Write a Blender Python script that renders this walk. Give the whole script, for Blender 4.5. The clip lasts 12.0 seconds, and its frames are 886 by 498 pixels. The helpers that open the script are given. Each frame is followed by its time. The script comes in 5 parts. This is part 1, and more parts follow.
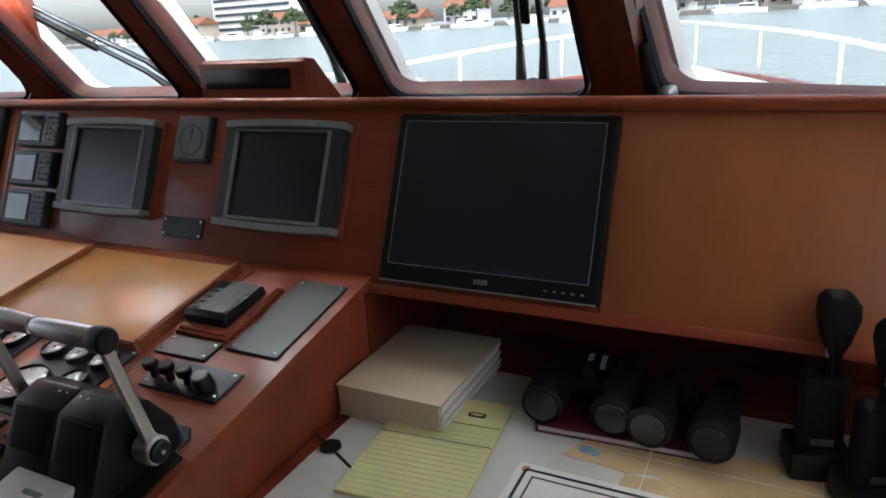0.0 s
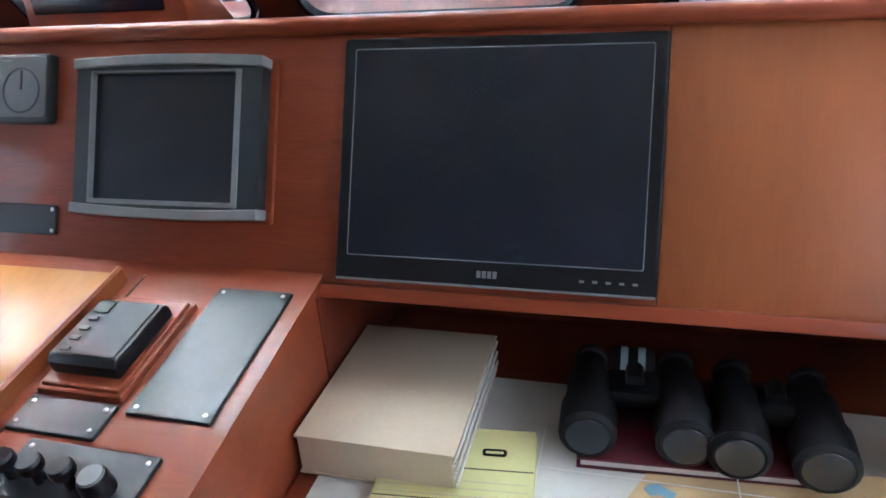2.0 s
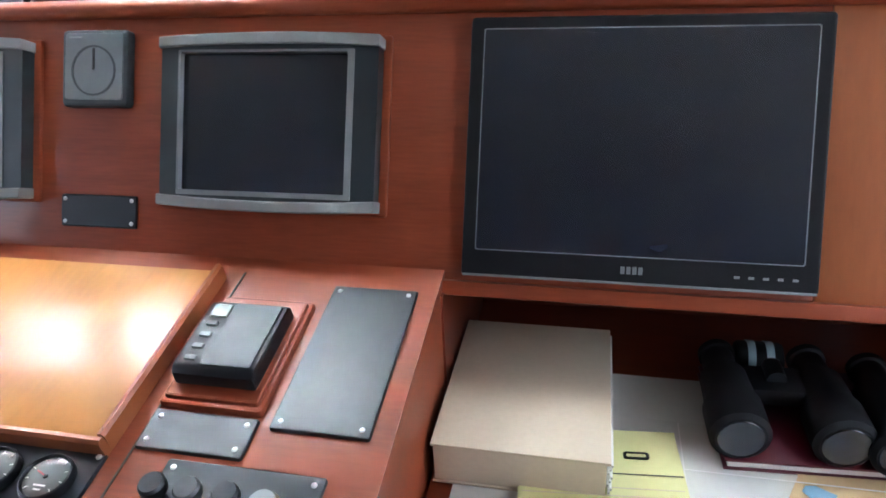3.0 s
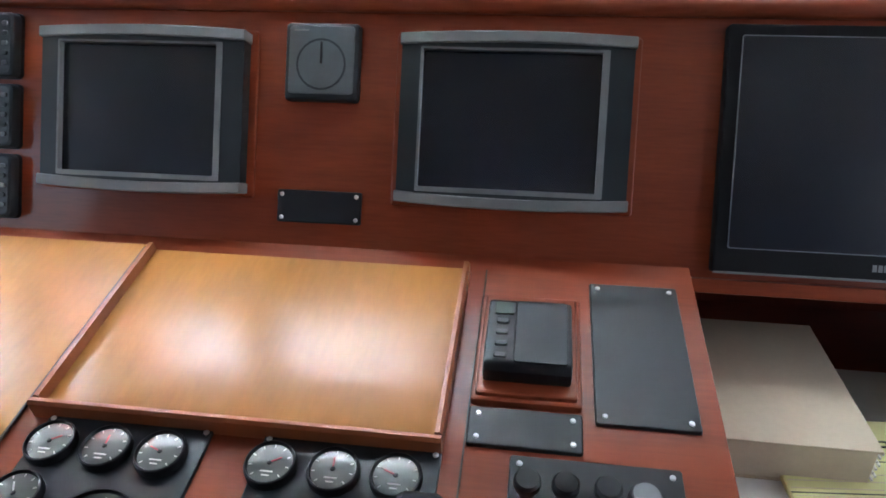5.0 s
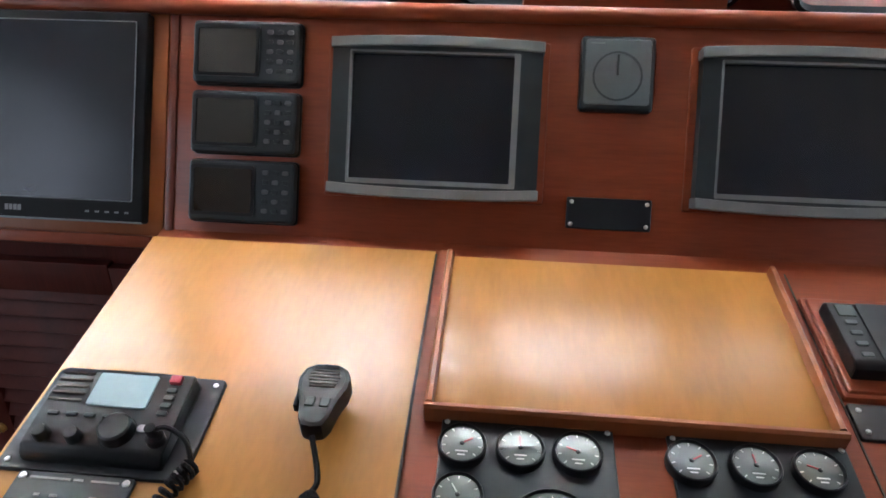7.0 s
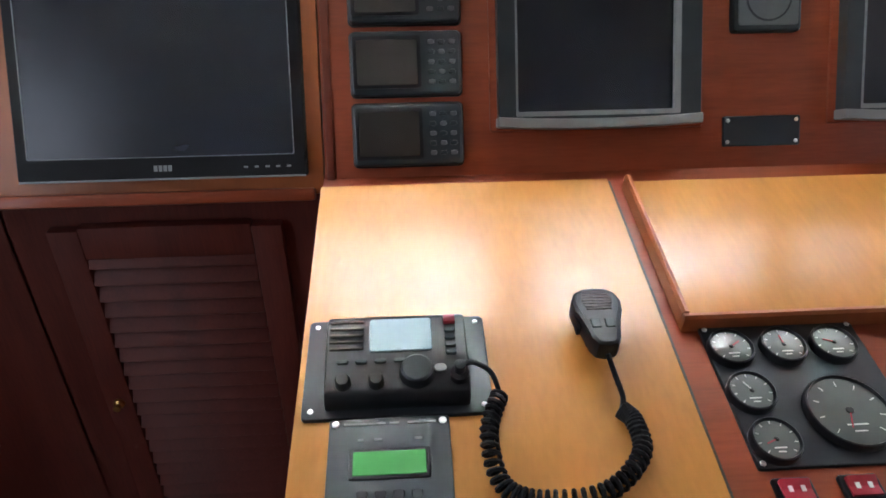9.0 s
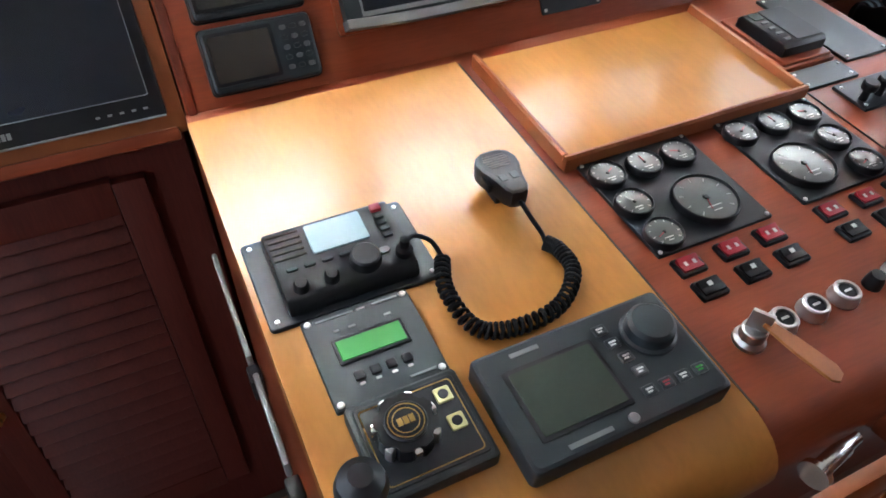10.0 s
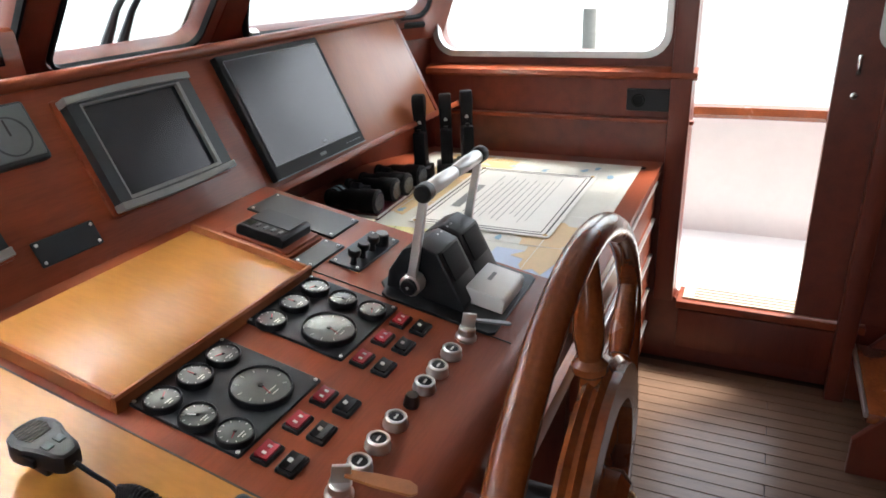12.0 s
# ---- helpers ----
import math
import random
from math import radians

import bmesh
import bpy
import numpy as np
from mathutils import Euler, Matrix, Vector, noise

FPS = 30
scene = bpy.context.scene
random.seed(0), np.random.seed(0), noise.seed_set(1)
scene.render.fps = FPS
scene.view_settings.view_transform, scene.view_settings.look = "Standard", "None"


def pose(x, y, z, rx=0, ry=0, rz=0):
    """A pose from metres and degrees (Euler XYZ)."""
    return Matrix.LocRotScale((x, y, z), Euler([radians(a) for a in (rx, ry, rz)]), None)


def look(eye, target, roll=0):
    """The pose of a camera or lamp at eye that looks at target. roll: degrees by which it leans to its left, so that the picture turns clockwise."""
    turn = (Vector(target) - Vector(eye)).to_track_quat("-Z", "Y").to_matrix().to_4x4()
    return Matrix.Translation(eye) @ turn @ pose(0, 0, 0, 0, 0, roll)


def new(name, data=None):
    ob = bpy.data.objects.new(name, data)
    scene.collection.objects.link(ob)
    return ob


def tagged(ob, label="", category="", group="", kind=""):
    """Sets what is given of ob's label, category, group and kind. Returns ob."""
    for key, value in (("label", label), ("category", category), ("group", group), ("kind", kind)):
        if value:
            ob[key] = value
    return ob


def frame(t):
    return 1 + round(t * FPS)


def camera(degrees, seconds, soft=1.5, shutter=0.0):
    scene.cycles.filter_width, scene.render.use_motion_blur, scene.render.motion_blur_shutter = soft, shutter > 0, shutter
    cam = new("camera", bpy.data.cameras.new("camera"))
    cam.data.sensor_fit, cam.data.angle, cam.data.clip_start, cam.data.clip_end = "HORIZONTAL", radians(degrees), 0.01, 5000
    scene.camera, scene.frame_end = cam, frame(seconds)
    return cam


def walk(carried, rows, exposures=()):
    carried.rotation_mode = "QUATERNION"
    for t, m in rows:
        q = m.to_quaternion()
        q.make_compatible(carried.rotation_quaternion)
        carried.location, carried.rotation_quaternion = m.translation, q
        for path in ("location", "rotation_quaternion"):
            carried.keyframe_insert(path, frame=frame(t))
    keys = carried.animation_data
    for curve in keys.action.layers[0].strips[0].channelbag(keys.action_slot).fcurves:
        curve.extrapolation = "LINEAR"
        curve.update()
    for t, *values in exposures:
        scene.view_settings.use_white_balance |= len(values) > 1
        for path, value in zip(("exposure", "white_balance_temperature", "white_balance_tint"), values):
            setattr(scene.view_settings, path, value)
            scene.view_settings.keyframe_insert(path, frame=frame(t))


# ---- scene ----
cam = camera(65.9, 12.0, soft=1.7)
PATH = [
    (0, (0.989, -1.029, 1.474), (0.158, 0.570, 0.872), -3.5),
    (0.5, (0.937, -1.021, 1.462), (0.200, 0.612, 0.831), -3.0),
    (1, (0.873, -0.962, 1.442), (0.221, 0.692, 0.770), -3.0),
    (1.5, (0.789, -0.860, 1.434), (0.226, 0.796, 0.692), -3.6),
    (2, (0.693, -0.759, 1.433), (0.204, 0.893, 0.631), -4.0),
    (2.5, (0.598, -0.729, 1.436), (0.173, 0.922, 0.598), -3.2),
    (3, (0.468, -0.750, 1.443), (0.079, 0.895, 0.575), -3.1),
    (3.5, (0.346, -0.809, 1.454), (0.010, 0.839, 0.571), -2.7),
    (3.7, (0.316, -0.819, 1.457), (-0.025, 0.824, 0.567), -2.5),
    (5.3, (0.023, -0.830, 1.465), (-0.188, 0.839, 0.583), -0.1),
    (5.5, (-0.008, -0.832, 1.467), (-0.204, 0.840, 0.586), 0.0),
    (6, (-0.127, -0.853, 1.474), (-0.289, 0.834, 0.614), -0.1),
    (6.5, (-0.276, -0.889, 1.477), (-0.416, 0.805, 0.627), -0.3),
    (7, (-0.388, -0.908, 1.477), (-0.544, 0.774, 0.606), 0.6),
    (7.5, (-0.497, -0.902, 1.487), (-0.690, 0.769, 0.604), 0.3),
    (7.7, (-0.539, -0.902, 1.485), (-0.762, 0.768, 0.606), -0.2),
    (9.3, (-0.835, -0.971, 1.470), (-0.660, 0.595, 0.408), -0.7),
    (9.5, (-0.864, -0.986, 1.469), (-0.634, 0.544, 0.366), -1.3),
    (10, (-0.955, -0.990, 1.451), (-0.346, 0.390, 0.297), -3.0),
    (10.5, (-0.995, -1.010, 1.454), (0.038, 0.090, 0.300), -1.3),
    (11, (-0.986, -1.028, 1.465), (0.309, -0.149, 0.389), -1.0),
    (11.5, (-0.972, -1.033, 1.472), (0.487, -0.256, 0.536), -1.2),
    (12, (-0.967, -1.051, 1.492), (0.613, -0.296, 0.754), -2.8),
]
EXPOSURES = [(0.0, 1.15, 6100, 10), (1.0, 1.35, 5800, 10), (2.5, 2.95, 5500, 10), (3.5, 2.65, 5700, 10), (5.5, 2.1, 5600, 10), (6.5, 2.15, 5800, 10), (7.5, 2.15, 6150, 10), (9.5, 2.5, 6050, 10), (10.5, 2.65, 6100, 10), (11.0, 2.5, 6300, 10), (12.0, 2.3, 6500, 10)]
walk(cam, [(t, look(eye, target, roll)) for t, eye, target, roll in PATH], EXPOSURES)

# ---- daylight ----
SUN_ELEV, SUN_ROT = 62.0, 138.0
world = bpy.data.worlds.new("sky")
scene.world = world
world.use_nodes = True
wn = world.node_tree
sky = wn.nodes.new("ShaderNodeTexSky")
sky.sky_type = "NISHITA"
sky.sun_disc = False
sky.sun_elevation, sky.sun_rotation = radians(SUN_ELEV), radians(SUN_ROT)
sky.air_density, sky.dust_density = 1.0, 3.0
haze = wn.nodes.new("ShaderNodeHueSaturation")
haze.inputs["Saturation"].default_value = 0.4
wn.links.new(sky.outputs[0], haze.inputs["Color"])
wn.links.new(haze.outputs[0], wn.nodes["Background"].inputs[0])
wn.nodes["Background"].inputs[1].default_value = 0.15
sun_data = bpy.data.lights.new("sun", "SUN")
sun_data.energy, sun_data.angle, sun_data.color = 1.5, radians(12), (1.0, 0.96, 0.9)
sun = new("sun", sun_data)
sun_dir = Vector((math.sin(radians(SUN_ROT)) * math.cos(radians(SUN_ELEV)), math.cos(radians(SUN_ROT)) * math.cos(radians(SUN_ELEV)), math.sin(radians(SUN_ELEV))))
sun.matrix_world = look(sun_dir * 30, (0, 0, 0))


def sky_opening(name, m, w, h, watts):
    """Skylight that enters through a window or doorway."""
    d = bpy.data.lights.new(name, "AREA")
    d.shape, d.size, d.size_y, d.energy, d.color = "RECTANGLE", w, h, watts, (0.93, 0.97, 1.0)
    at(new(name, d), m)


def at(ob, m):
    ob.matrix_basis = m
    return ob


# the upper parts of the windscreen panes, and the port window and doorway
for x, w, watts in ((-0.84, 0.45, 7.5), (-0.24, 0.45, 5.5), (0.355, 0.45, 1.0)):
    sky_opening("windscreen_skylight", pose(x, 0.5, 1.29, 128) @ pose(0, 0.53, -0.005, 180, 0, 0) @ pose(0, 0, 0, 180), w, 0.30, watts)
for x, r, dx in ((0.68, -24.5, 0.47), (-1.16, 24.5, -0.47)):
    sky_opening("windscreen_skylight", pose(x, 0.5, 1.29, 0, 0, r) @ pose(0, 0, 0, 118) @ pose(dx, 0.53, -0.005), 0.66, 0.30, 3.5 if x > 0 else 11.0)
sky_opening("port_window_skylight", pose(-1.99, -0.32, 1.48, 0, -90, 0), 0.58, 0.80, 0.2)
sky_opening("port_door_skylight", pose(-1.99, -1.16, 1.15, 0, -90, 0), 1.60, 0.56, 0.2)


# ---- materials ----
def material(name, colour, rough=0.5, metal=0.0, vary=0.12, scale=8.0, bump=0.05, coat=0.0, stretch=(1, 1, 1), grain=0.0, spec=0.5, emit=0.0, rough_vary=0.08, coat_rough=0.1):
    m = bpy.data.materials.new(name)
    m.use_nodes = True
    nt = m.node_tree
    b = nt.nodes["Principled BSDF"]
    b.inputs["Metallic"].default_value = metal
    b.inputs["Specular IOR Level"].default_value = spec
    b.inputs["Coat Weight"].default_value = coat
    b.inputs["Coat Roughness"].default_value = coat_rough
    tc = nt.nodes.new("ShaderNodeTexCoord")
    mp = nt.nodes.new("ShaderNodeMapping")
    mp.inputs["Scale"].default_value = stretch
    nt.links.new(tc.outputs["Object"], mp.inputs["Vector"])
    big = nt.nodes.new("ShaderNodeTexNoise")
    big.inputs["Scale"].default_value, big.inputs["Detail"].default_value = scale, 4
    fine = nt.nodes.new("ShaderNodeTexNoise")
    fine.inputs["Scale"].default_value, fine.inputs["Detail"].default_value = scale * 14, 6
    for n in (big, fine):
        nt.links.new(mp.outputs[0], n.inputs["Vector"])
    mixf = nt.nodes.new("ShaderNodeMath")
    mixf.operation = "MULTIPLY_ADD"
    nt.links.new(fine.outputs[0], mixf.inputs[0])
    mixf.inputs[1].default_value = 0.35 + grain
    nt.links.new(big.outputs[0], mixf.inputs[2])
    ramp = nt.nodes.new("ShaderNodeValToRGB")
    c = Vector(colour[:3])
    ramp.color_ramp.elements[0].position, ramp.color_ramp.elements[1].position = 0.4, 0.95
    ramp.color_ramp.elements[0].color = (*(c * (1 - vary)), 1)
    ramp.color_ramp.elements[1].color = (*(c * (1 + vary)), 1)
    nt.links.new(mixf.outputs[0], ramp.inputs[0])
    nt.links.new(ramp.outputs[0], b.inputs["Base Color"])
    rr = nt.nodes.new("ShaderNodeMapRange")
    rr.inputs["To Min"].default_value, rr.inputs["To Max"].default_value = max(0.02, rough - rough_vary), rough + rough_vary
    nt.links.new(big.outputs[0], rr.inputs[0])
    nt.links.new(rr.outputs[0], b.inputs["Roughness"])
    if bump:
        bp = nt.nodes.new("ShaderNodeBump")
        bp.inputs["Strength"].default_value, bp.inputs["Distance"].default_value = bump, 0.002
        nt.links.new(fine.outputs[0], bp.inputs["Height"])
        nt.links.new(bp.outputs[0], b.inputs["Normal"])
    if emit:
        nt.links.new(ramp.outputs[0], b.inputs["Emission Color"])
        b.inputs["Emission Strength"].default_value = emit
    return m


MAHOGANY = material("red mahogany varnish", (0.21, 0.045, 0.017), 0.42, spec=0.25, vary=0.24, scale=5, stretch=(0.35, 4, 4), grain=0.24, rough_vary=0.05, bump=0.03, coat=0.3, coat_rough=0.11)
# mahogany made matt and darker to offset glare from the windscreen lamps
LEDGEWOOD_DIMMED = material("matt ledge mahogany darkened against glare", (0.07, 0.016, 0.008), 0.65, spec=0.12, vary=0.25, scale=5, stretch=(0.35, 4, 4), grain=0.2)
# darker copy of the mahogany: the shade on the port locker is painted in
LOCKERWOOD_SHADED = material("mahogany with shade in its colour", (0.095, 0.02, 0.014), 0.5, spec=0.3, vary=0.3, scale=5, stretch=(4, 4, 0.35), grain=0.3, bump=0.04)
MAHOGANY_V = material("dark mahogany upright grain", (0.12, 0.022, 0.010), 0.36, vary=0.3, scale=5, stretch=(4, 4, 0.35), grain=0.3, bump=0.04, coat=0.25, coat_rough=0.2)
HONEY = material("honey veneer varnish", (0.385, 0.165, 0.033), 0.36, spec=0.35, vary=0.16, scale=4, stretch=(2.2, 0.5, 2.2), grain=0.28, rough_vary=0.03, bump=0.012, coat=0.5, coat_rough=0.17)
PANELWOOD = material("orange veneer panel", (0.3, 0.09, 0.028), 0.36, vary=0.15, scale=4, stretch=(2.2, 0.4, 0.4), grain=0.18, rough_vary=0.03, bump=0.03, coat=0.2, coat_rough=0.25)
WHEELWOOD = material("varnished teak", (0.165, 0.04, 0.010), 0.25, vary=0.4, scale=9, stretch=(1, 1, 1), grain=0.3, bump=0.04, coat=0.5, coat_rough=0.1)
TEAK = material("teak floor strip", (0.165, 0.102, 0.066), 0.36, vary=0.3, scale=6, stretch=(5, 0.4, 1), grain=0.35, bump=0.06, coat=0.3, coat_rough=0.22)
CAULK = material("dark caulk", (0.05, 0.036, 0.027), 0.6)
BLACK = material("black plastic", (0.008, 0.0085, 0.01), 0.4, spec=0.4, vary=0.25, scale=30, bump=0.06)
RUBBER = material("black rubber", (0.006, 0.006, 0.007), 0.6, spec=0.22, vary=0.25, scale=30, bump=0.1)
PLATE = material("black anodised plate", (0.012, 0.014, 0.017), 0.34, vary=0.12, scale=20, bump=0.01, spec=0.45, rough_vary=0.02)
MATTEPLATE = material("matt black panel", (0.013, 0.016, 0.020), 0.42, vary=0.2, scale=20, bump=0.03, spec=0.45)
CHARCOAL = material("charcoal plastic", (0.018, 0.025, 0.029), 0.42, vary=0.15, scale=30, bump=0.05)
GREY = material("silver grey plastic", (0.2, 0.21, 0.21), 0.42, vary=0.12, scale=30, bump=0.04)
SCREEN = material("dark glass screen", (0.006, 0.009, 0.017), 0.26, spec=0.65, vary=0.2, scale=3, bump=0.0, rough_vary=0.04)
LCD = material("grey lcd", (0.05, 0.065, 0.05), 0.2, vary=0.12, scale=12, bump=0.0)
DIALFACE = material("grey instrument face", (0.10, 0.115, 0.12), 0.42, vary=0.15, scale=30, bump=0.03)
LCD_GLOSS = material("dark glossy lcd", (0.022, 0.019, 0.016), 0.05, spec=1.0, vary=0.12, scale=12, bump=0.0, rough_vary=0.02)
LCD_BRIGHT = material("pale lcd", (0.3, 0.4, 0.44), 0.25, vary=0.08, scale=12, bump=0.0)
LCD_GREEN = material("green lcd", (0.045, 0.22, 0.05), 0.25, vary=0.1, scale=12, bump=0.0, emit=0.06)
KEYGREY = material("dim grey key", (0.085, 0.092, 0.095), 0.45, vary=0.15, scale=30)
CHROME = material("chrome", (0.75, 0.75, 0.74), 0.14, metal=1.0, vary=0.06, scale=20, bump=0.0)
STEEL = material("brushed steel", (0.66, 0.66, 0.65), 0.38, metal=1.0, vary=0.1, scale=25, bump=0.03)
BRASS = material("brass", (0.55, 0.36, 0.12), 0.28, metal=1.0, vary=0.2, scale=20)
WHITE = material("white gelcoat", (0.78, 0.78, 0.76), 0.35, vary=0.06, scale=2, bump=0.02)
WHITEPL = material("white plastic", (0.72, 0.72, 0.7), 0.4, vary=0.05, scale=20, bump=0.02)
HEADLINER = material("cream headliner", (0.78, 0.75, 0.69), 0.7, vary=0.06, scale=20, bump=0.1)
RED = material("red plastic", (0.3, 0.012, 0.025), 0.35, vary=0.15, scale=30)
DIAL = material("grey dial under glass", (0.06, 0.071, 0.064), 0.35, vary=0.15, scale=40, bump=0.0, coat=0.85, coat_rough=0.07)
PALE = material("pale print", (0.6, 0.6, 0.58), 0.5, vary=0.05, scale=30, bump=0.0)
PAPER = material("white paper", (0.74, 0.73, 0.7), 0.6, vary=0.05, scale=10, bump=0.05)
CARTON = material("cream book cover", (0.55, 0.46, 0.33), 0.5, vary=0.1, scale=9, bump=0.06)
YELLOW = material("yellow legal pad", (0.62, 0.6, 0.27), 0.6, vary=0.07, scale=9, bump=0.05)
BOOKRED = material("maroon book cover", (0.1, 0.012, 0.022), 0.4, vary=0.2, scale=20, bump=0.08)
CHARTLAND = material("chart tan land", (0.6, 0.43, 0.22), 0.45, vary=0.14, scale=9, bump=0.0)
CHARTSEA = material("chart pale sea", (0.58, 0.58, 0.53), 0.45, vary=0.08, scale=7, bump=0.0)
BLUESHEET = material("pale blue chart paper", (0.42, 0.5, 0.66), 0.4, vary=0.08, scale=7, bump=0.02)
CHARTBLUE = material("chart blue", (0.2, 0.36, 0.48), 0.45, vary=0.1, scale=9, bump=0.0)
INK = material("black ink", (0.02, 0.02, 0.025), 0.5, bump=0.0)
ORANGEKEY = material("orange leather tag", (0.42, 0.15, 0.04), 0.5, vary=0.2, scale=20, bump=0.1)
SHRUB = material("shore foliage", (0.05, 0.075, 0.03), 0.8, vary=0.5, scale=0.6, bump=0.3)
STUCCO = material("pale stucco", (0.5, 0.44, 0.36), 0.8, vary=0.2, scale=0.4)
ROOF = material("terracotta roof", (0.28, 0.12, 0.07), 0.8, vary=0.25, scale=0.8)
DARKWIN = material("far window", (0.06, 0.08, 0.1), 0.2, vary=0.2, scale=1)
STONE = material("grey sea wall", (0.2, 0.19, 0.17), 0.85, vary=0.3, scale=0.8, bump=0.3)


def glass(name):
    m = bpy.data.materials.new(name)
    m.use_nodes = True
    b = m.node_tree.nodes["Principled BSDF"]
    b.inputs["Transmission Weight"].default_value = 1.0
    b.inputs["Roughness"].default_value = 0.0
    b.inputs["IOR"].default_value = 1.02
    b.inputs["Base Color"].default_value = (0.96, 0.98, 0.97, 1)
    return m


GLASS = glass("window glass")


def water_material():
    m = material("harbour water", (0.2, 0.25, 0.235), 0.22, vary=0.15, scale=0.05, bump=0)
    nt = m.node_tree
    tc = nt.nodes.new("ShaderNodeTexCoord")
    n = nt.nodes.new("ShaderNodeTexNoise")
    n.inputs["Scale"].default_value, n.inputs["Detail"].default_value = 0.9, 6
    nt.links.new(tc.outputs["Object"], n.inputs["Vector"])
    bp = nt.nodes.new("ShaderNodeBump")
    bp.inputs["Strength"].default_value, bp.inputs["Distance"].default_value = 1.0, 0.25
    nt.links.new(n.outputs[0], bp.inputs["Height"])
    nt.links.new(bp.outputs[0], nt.nodes["Principled BSDF"].inputs["Normal"])
    return m


WATER = water_material()


# ---- mesh helpers ----
def finish(bm, smooth=True):
    bmesh.ops.recalc_face_normals(bm, faces=bm.faces)
    if smooth:
        for f in bm.faces:
            f.smooth = True
        for e in bm.edges:
            if len(e.link_faces) == 2 and e.calc_face_angle(0) > 0.52:
                e.smooth = False
        for f in bm.faces:
            if len(f.verts) > 4:
                f.smooth = False
                for e in f.edges:
                    e.smooth = False
    return bm


def part(name, bm, mat, parent=None, label="", m=None):
    """Links a bmesh as one mesh object, under a parent if given."""
    finish(bm)
    me = bpy.data.meshes.new(name)
    bm.to_mesh(me)
    bm.free()
    me.materials.append(mat)
    ob = new(name, me)
    if parent is not None:
        ob.parent = parent
    if m is not None:
        ob.matrix_basis = m
    if label:
        ob["label"] = label
    return ob


def thing(name, m, label, category, group="", kind=""):
    return tagged(at(new(name), m), label, category, group, kind)


def block(w, d, h, c=(0, 0, 0), bevel=0.0, seg=2):
    """A box of the given sizes round c, with rounded edges."""
    bm = bmesh.new()
    bmesh.ops.create_cube(bm, size=1, matrix=Matrix.Translation(c) @ Matrix.Diagonal((w, d, h, 1)))
    if bevel:
        bmesh.ops.bevel(bm, geom=bm.edges[:], offset=bevel, segments=seg, affect="EDGES", profile=0.6)
    return bm


def slab(w, d, h, r=0.004, edge=0.0015, c=(0, 0, 0)):
    """A plate with rounded corners standing on z=0 of c, its top edge eased."""
    bm = bmesh.new()
    loop = []
    for cx, cy, a0 in ((w / 2 - r, d / 2 - r, 0), (-w / 2 + r, d / 2 - r, 90), (-w / 2 + r, -d / 2 + r, 180), (w / 2 - r, -d / 2 + r, 270)):
        for k in range(5):
            a = radians(a0 + k * 22.5)
            loop.append((cx + r * math.cos(a), cy + r * math.sin(a)))
    rings = []
    for z, s in ((0, 0), (h - edge, 0), (h - edge * 0.3, edge * 0.3), (h, edge)):
        rings.append([bm.verts.new((c[0] + x * (1 - 2 * s / w), c[1] + y * (1 - 2 * s / d), c[2] + z)) for x, y in loop])
    n = len(loop)
    for a, b in zip(rings, rings[1:]):
        for i in range(n):
            bm.faces.new((a[i], a[(i + 1) % n], b[(i + 1) % n], b[i]))
    bm.faces.new(rings[0][::-1])
    bm.faces.new(rings[-1])
    return bm


def lathe(profile, seg=24, m=None):
    """Turns (r, z) pairs round z."""
    bm = bmesh.new()
    rings = []
    for r, z in profile:
        if r < 1e-5:
            rings.append([bm.verts.new((0, 0, z))])
        else:
            rings.append([bm.verts.new((r * math.cos(2 * math.pi * i / seg), r * math.sin(2 * math.pi * i / seg), z)) for i in range(seg)])
    for a, b in zip(rings, rings[1:]):
        for i in range(seg):
            j = (i + 1) % seg
            q = [a[i % len(a)], a[j % len(a)], b[j % len(b)], b[i % len(b)]]
            q = list(dict.fromkeys(q))
            if len(q) > 2:
                bm.faces.new(q)
    for ring, first in ((rings[0], True), (rings[-1], False)):
        if len(ring) > 2:
            bm.faces.new(ring[::-1] if first else ring)
    if m is not None:
        bm.transform(m)
    return bm


def disc(r, h, c=(0, 0, 0), seg=24, edge=0.001):
    return lathe([(0, 0), (r, 0), (r, h - edge), (r - edge, h), (0, h)], seg, Matrix.Translation(c))


def tube(points, r, seg=10, closed=False):
    """A round tube along points."""
    bm = bmesh.new()
    pts = [Vector(p) for p in points]
    n = len(pts)
    rings, normal = [], None
    for i, p in enumerate(pts):
        if closed:
            d = (pts[(i + 1) % n] - pts[i - 1]).normalized()
        else:
            d = (pts[min(i + 1, n - 1)] - pts[max(i - 1, 0)]).normalized()
        if normal is None:
            normal = d.orthogonal().normalized()
        normal = (normal - d * normal.dot(d)).normalized()
        side = d.cross(normal)
        rr = r[i] if isinstance(r, (list, tuple)) else r
        rings.append([bm.verts.new(p + rr * (math.cos(2 * math.pi * k / seg) * normal + math.sin(2 * math.pi * k / seg) * side)) for k in range(seg)])
    for i in range(n if closed else n - 1):
        a, b = rings[i], rings[(i + 1) % n]
        for k in range(seg):
            bm.faces.new((a[k], a[(k + 1) % seg], b[(k + 1) % seg], b[k]))
    if not closed:
        bm.faces.new(rings[0][::-1])
        bm.faces.new(rings[-1])
    return bm


